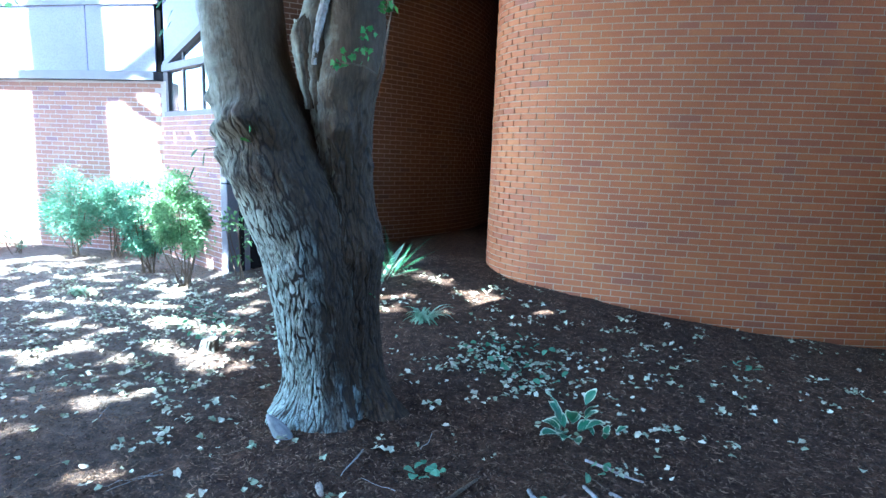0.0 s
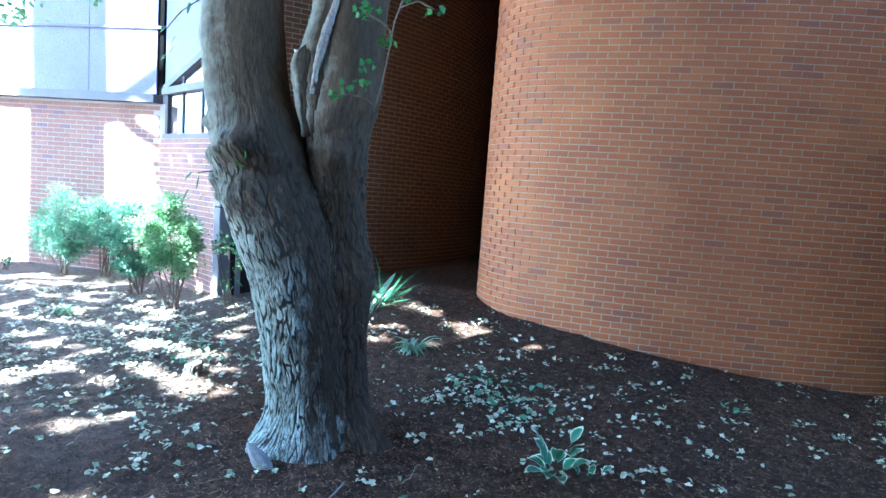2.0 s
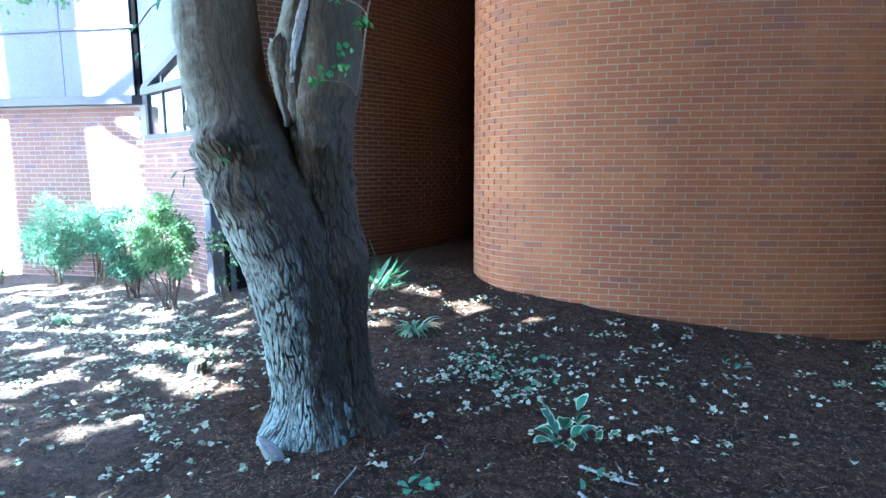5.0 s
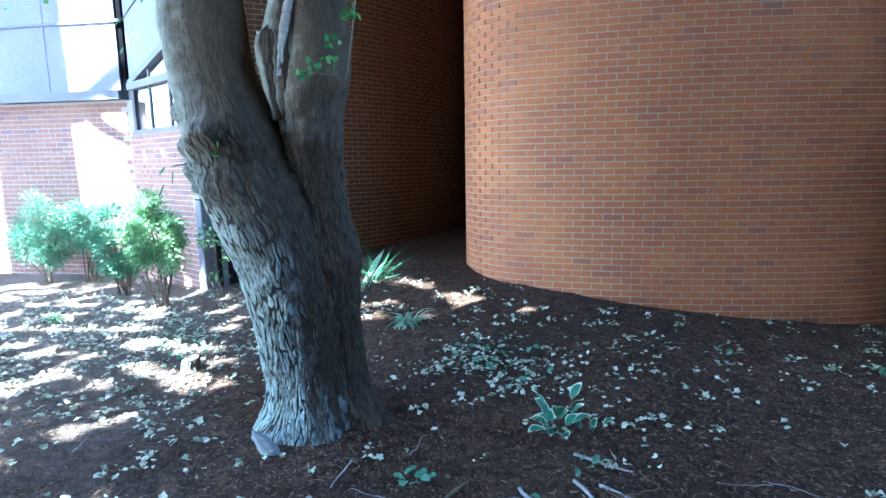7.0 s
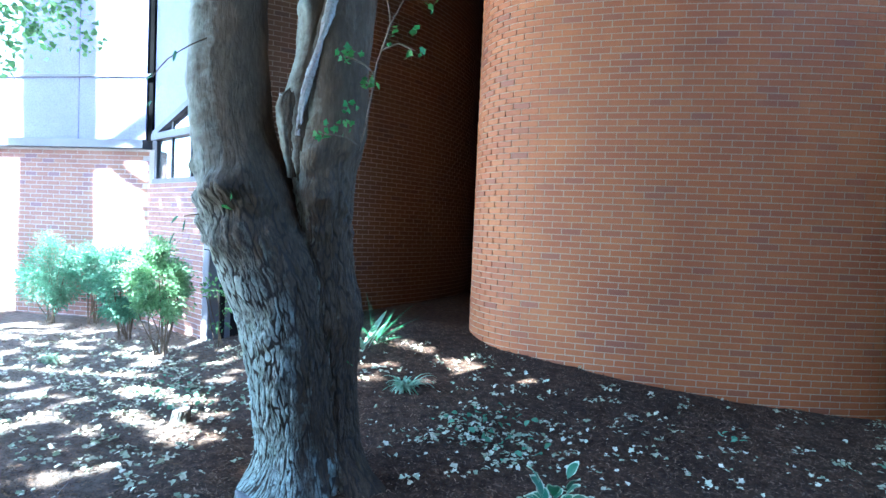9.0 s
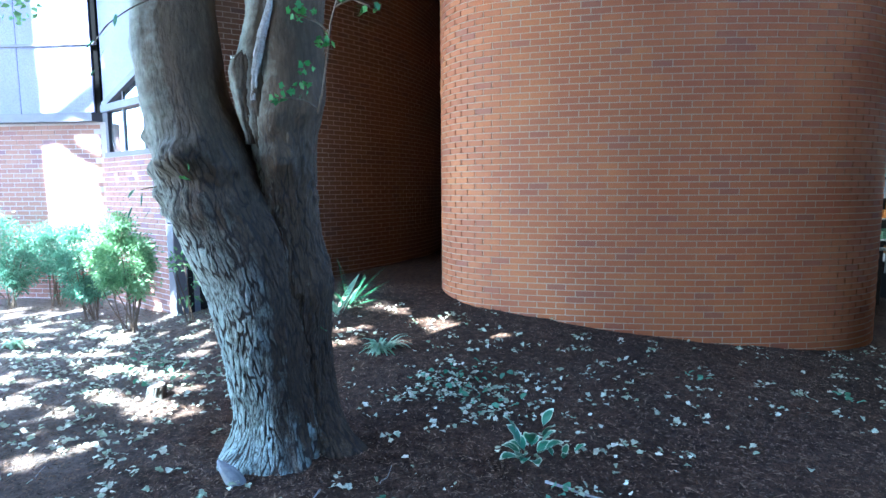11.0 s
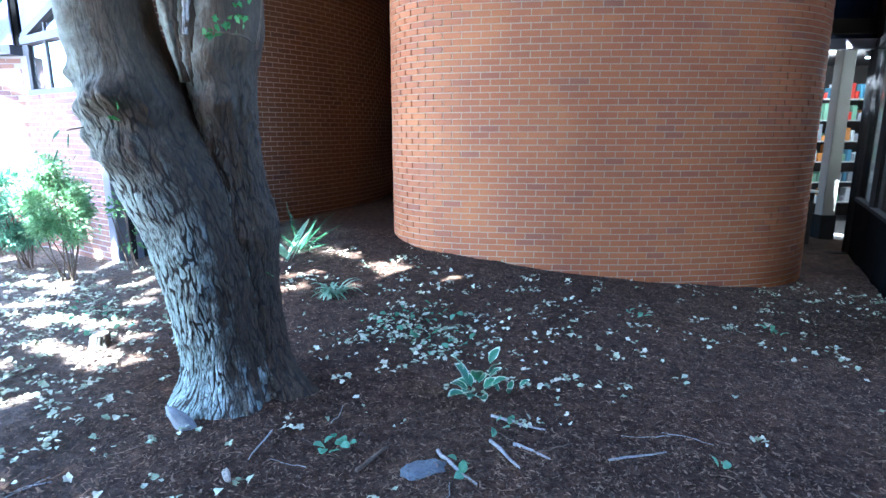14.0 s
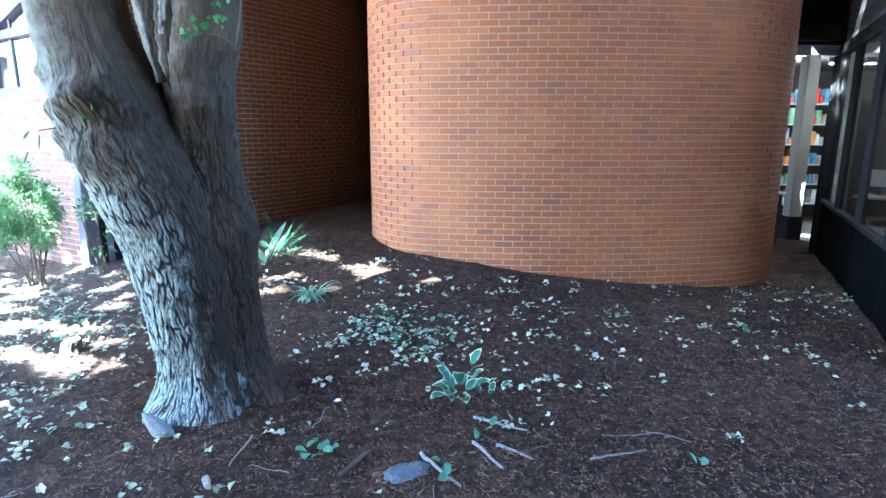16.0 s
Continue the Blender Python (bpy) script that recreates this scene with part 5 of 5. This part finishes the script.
def sucker():
    """Thin shoot on the right-hand stem, with small bright leaves."""
    t = tagged(new("maple_shoot"), "thin green-leaved shoot growing from the trunk", "branch")
    rnd = random.Random(77)
    runs = [[(-1.03, 3.14, 2.02), (-0.96, 3.05, 2.2), (-0.91, 3.02, 2.47), (-0.84, 3.02, 2.69), (-0.86, 3.02, 2.81), (-0.88, 3.0, 2.95)], [(-0.84, 3.02, 2.69), (-0.78, 3.02, 2.8), (-0.71, 3.02, 2.92)],
            [(-1.03, 3.14, 2.04), (-1.08, 3.05, 2.08), (-1.19, 3.02, 2.09)], [(-0.92, 3.03, 2.42), (-0.99, 3.02, 2.48), (-1.10, 3.02, 2.52)], [(-0.88, 3.02, 2.55), (-0.78, 3.0, 2.58), (-0.69, 3.0, 2.54)]]
    for run in runs:
        for a, b in zip(run, run[1:]):
            v, f = limb(a, b, 0.006, 0.005, rnd, 0.008)
            mesh_ob("twig", v, f, M_STEM, t, "", True)
    v, f = [], []
    for x, z in ((-1.12, 2.51), (-1.08, 2.56), (-0.99, 2.51), (-1.06, 2.49), (-0.84, 2.63), (-0.80, 2.57), (-0.74, 2.66), (-0.69, 2.53), (-0.76, 2.53), (-0.94, 2.38), (-0.89, 2.39), (-1.07, 2.25), (-1.03, 2.25),
                 (-0.91, 2.90), (-0.85, 2.86), (-0.79, 2.91), (-0.63, 2.89), (-0.61, 2.81), (-0.99, 2.85), (-1.19, 2.10), (-1.14, 2.12), (-1.09, 2.13), (-1.04, 2.12), (-1.22, 2.07), (-0.93, 2.35), (-0.70, 2.95), (-0.95, 2.97), (-1.03, 2.86), (-0.98, 2.93), (-0.84, 2.84), (-0.75, 2.86), (-0.66, 2.86), (-0.62, 2.75), (-0.88, 2.98), (-0.80, 3.02), (-0.72, 3.05), (-0.60, 2.98), (-1.0, 3.03)):
        for _ in range(3):
            leaf_at(v, f, Vector((x + rnd.gauss(0, 0.022), 2.99 + rnd.gauss(0, 0.02), z + rnd.gauss(0, 0.018))), rnd.uniform(0.03, 0.055), rnd, 0.75)
    for px, py, pz in ((-1.67, 2.90, 1.72), (-1.03, 3.12, 0.79), (-1.72, 2.93, 1.66)):
        leaf_at(v, f, Vector((px, py, pz)), 0.06, rnd, 0.8)
    mesh_ob("leaves", v, f, M_TWIGLEAF, t)


sucker()


def hanging_sprig():
    """Bare twig with a few narrow leaves that hangs beside the left-hand stem."""
    t = tagged(new("hanging_twig"), "thin twig with drooping narrow leaves beside the trunk", "branch")
    rnd = random.Random(78)
    for a, b in (((-1.98, 3.12, 2.66), (-2.15, 3.0, 2.50)), ((-2.15, 3.0, 2.50), (-2.24, 3.0, 2.40)), ((-1.86, 3.1, 1.62), (-2.02, 3.0, 1.60))):
        v, f = limb(a, b, 0.004, 0.003, rnd, 0.01)
        mesh_ob("twig", v, f, M_STEM, t, "", True)
    v, f = [], []
    for x, z in ((-2.24, 2.42), (-2.18, 2.30), (-2.21, 2.25), (-2.16, 2.47), (-2.10, 2.55), (-2.19, 2.37), (-2.02, 1.58), (-2.05, 1.50), (-1.99, 1.48), (-2.07, 1.60)):
        blade(v, f, (x, 3.0 + rnd.gauss(0, 0.02), z), (rnd.gauss(-0.4, 0.3), rnd.gauss(0, 0.3), -0.6), rnd.uniform(0.05, 0.08), 0.02, 0.3, 4, 0.2)
    mesh_ob("leaves", v, f, M_WEED, t)


hanging_sprig()


# ---- litter on the bed ----
def leaf_litter():
    rnd = random.Random(5)
    v, f = [], []
    spots = [(-0.4, 4.2, 0.26, 80), (-0.05, 4.35, 0.35, 70), (-0.75, 4.0, 0.14, 14), (0.25, 3.3, 0.12, 8), (0.0, 3.8, 0.25, 30), (0.9, 4.75, 0.25, 22), (0.6, 4.3, 0.4, 26), (1.9, 4.5, 0.3, 18), (1.2, 4.1, 0.5, 24), (3.4, 5.5, 0.5, 40),
             (2.6, 4.6, 0.5, 26), (0.75, 3.3, 0.16, 12), (1.0, 3.2, 0.15, 6), (-3.3, 4.4, 0.5, 170), (-2.5, 3.6, 0.35, 80), (-4.6, 4.8, 0.8, 240), (-3.6, 5.3, 0.7, 150), (-5.4, 5.8, 0.6, 120),
             (-2.6, 2.9, 0.5, 40), (-1.9, 2.6, 0.4, 26), (-3.2, 3.4, 0.5, 110), (-0.6, 3.4, 0.14, 6), (4.0, 6.0, 0.5, 40), (-1.0, 5.4, 0.5, 30), (-1.5, 6.1, 0.2, 20), (-0.45, 5.65, 0.25, 30), (-1.5, 5.3, 0.2, 16), (0.6, 5.6, 0.6, 24), (-5.0, 4.0, 0.8, 100), (-4.2, 3.4, 0.7, 90), (-3.0, 5.0, 0.5, 70), (-4.0, 5.4, 0.5, 70), (-2.9, 4.3, 0.35, 70), (-2.2, 4.6, 0.4, 40)]
    pts = [(rnd.gauss(x, s), rnd.gauss(y, s * 0.8)) for x, y, s, n in spots for _ in range(int(n * 0.65))]
    pts += [(rnd.uniform(-7, 5), rnd.uniform(2.0, 6.4)) for _ in range(260)]
    pts += [(rnd.uniform(-3.4, 5), rnd.uniform(-3.0, 2.0)) for _ in range(110)]
    for x, y in pts:
        if (x + 1.35) ** 2 + (y - 3.3) ** 2 < 0.2 or y > 6.6:
            continue
        for _ in range(rnd.choice((1, 1, 2, 3, 5, 6))):
            lobes, turn = rnd.choice((3, 5, 5)), rnd.uniform(0, 6.28)
            sx = rnd.uniform(0.6, 1.0)
            shape = []
            for i in range(15):
                a = 6.283 * i / 15
                r = 0.5 * (0.82 + 0.18 * math.cos(lobes * (a + turn))) * rnd.uniform(0.88, 1.12)
                shape.append((sx * r * math.sin(a), 0.5 - r * math.cos(a)))
            dx, dy = rnd.gauss(0, 0.032), rnd.gauss(0, 0.032)
            leaf_at(v, f, Vector((x + dx, y + dy, relief(x + dx, y + dy) + rnd.uniform(0.012, 0.034))), rnd.uniform(0.018, 0.058), rnd, 0.3, shape, 0.3)
    tagged(mesh_ob("leaf_litter", v, f, M_DRYLEAF), "scattered pale curled fallen leaves on dark mulch", "leaf litter", kind="stuff")


def mulch_chips():
    rnd = random.Random(6)
    v, f = [], []
    for k in range(120000):
        x, y = (rnd.uniform(-7, 5.5), 1.9 + 5.2 * rnd.random() ** 1.5) if k < 95000 else (rnd.uniform(-3.5, 5.3), rnd.uniform(-3.0, 2.0))
        z = relief(x, y) + rnd.uniform(0.0, 0.012)
        ln, w, t = rnd.uniform(0.004, 0.017), rnd.uniform(0.0015, 0.0045), rnd.uniform(0.001, 0.006)
        if rnd.random() < 0.07:
            ln, w = rnd.uniform(0.010, 0.024), rnd.uniform(0.004, 0.008)
        elif rnd.random() < 0.03:
            ln, w = rnd.uniform(0.02, 0.05), 0.0016
        m = Matrix.Translation((x, y, z)) @ Euler((rnd.gauss(0, 0.25), rnd.gauss(0, 0.25), rnd.uniform(0, 6.28))).to_matrix().to_4x4()
        b = len(v)
        a1, a2, a3 = rnd.uniform(0.2, 1.0), rnd.uniform(0.2, 1.0), rnd.uniform(-0.6, 0.6)
        v += [tuple(m @ Vector(c)) for c in ((-ln, -w * a1, 0), (ln, -w * a2, 0), (ln * a2, w, 0), (-ln * a1, w * 0.7, 0), (ln * a3, w * a3 * 0.5, t))]
        f += [(b, b + 1, b + 4), (b + 1, b + 2, b + 4), (b + 2, b + 3, b + 4), (b + 3, b, b + 4)]
    tagged(mesh_ob("mulch_chips", v, f, M_CHIP), "dark shredded bark mulch covering the soil", "mulch", kind="stuff")


leaf_litter()
mulch_chips()

# ---- bricks ----
lay_bricks(wall_near, near_path, -0.52, TOP - 0.1, (4.6, 6.9, 0.5, 2.4), 1)
lay_bricks(wall_recess, far_path, -0.52, TOP - 0.1, (0.9, 3.0, 1.2, 3.0), 2, mats=(M_SHADE_BRICK, M_SHADE_BRICKS))
lay_bricks(wall_left, left_path, -0.25, 2.55, (8.0, 10.2, 0.4, 2.4), 3, mats=(M_HAZE_BRICK, M_HAZE_BRICKS))
lay_bricks(wall_side, pink_path, -0.25, 2.06, (0.0, 2.2, 0.0, 2.1), 4, mats=(M_HAZE_BRICK, M_HAZE_BRICKS))
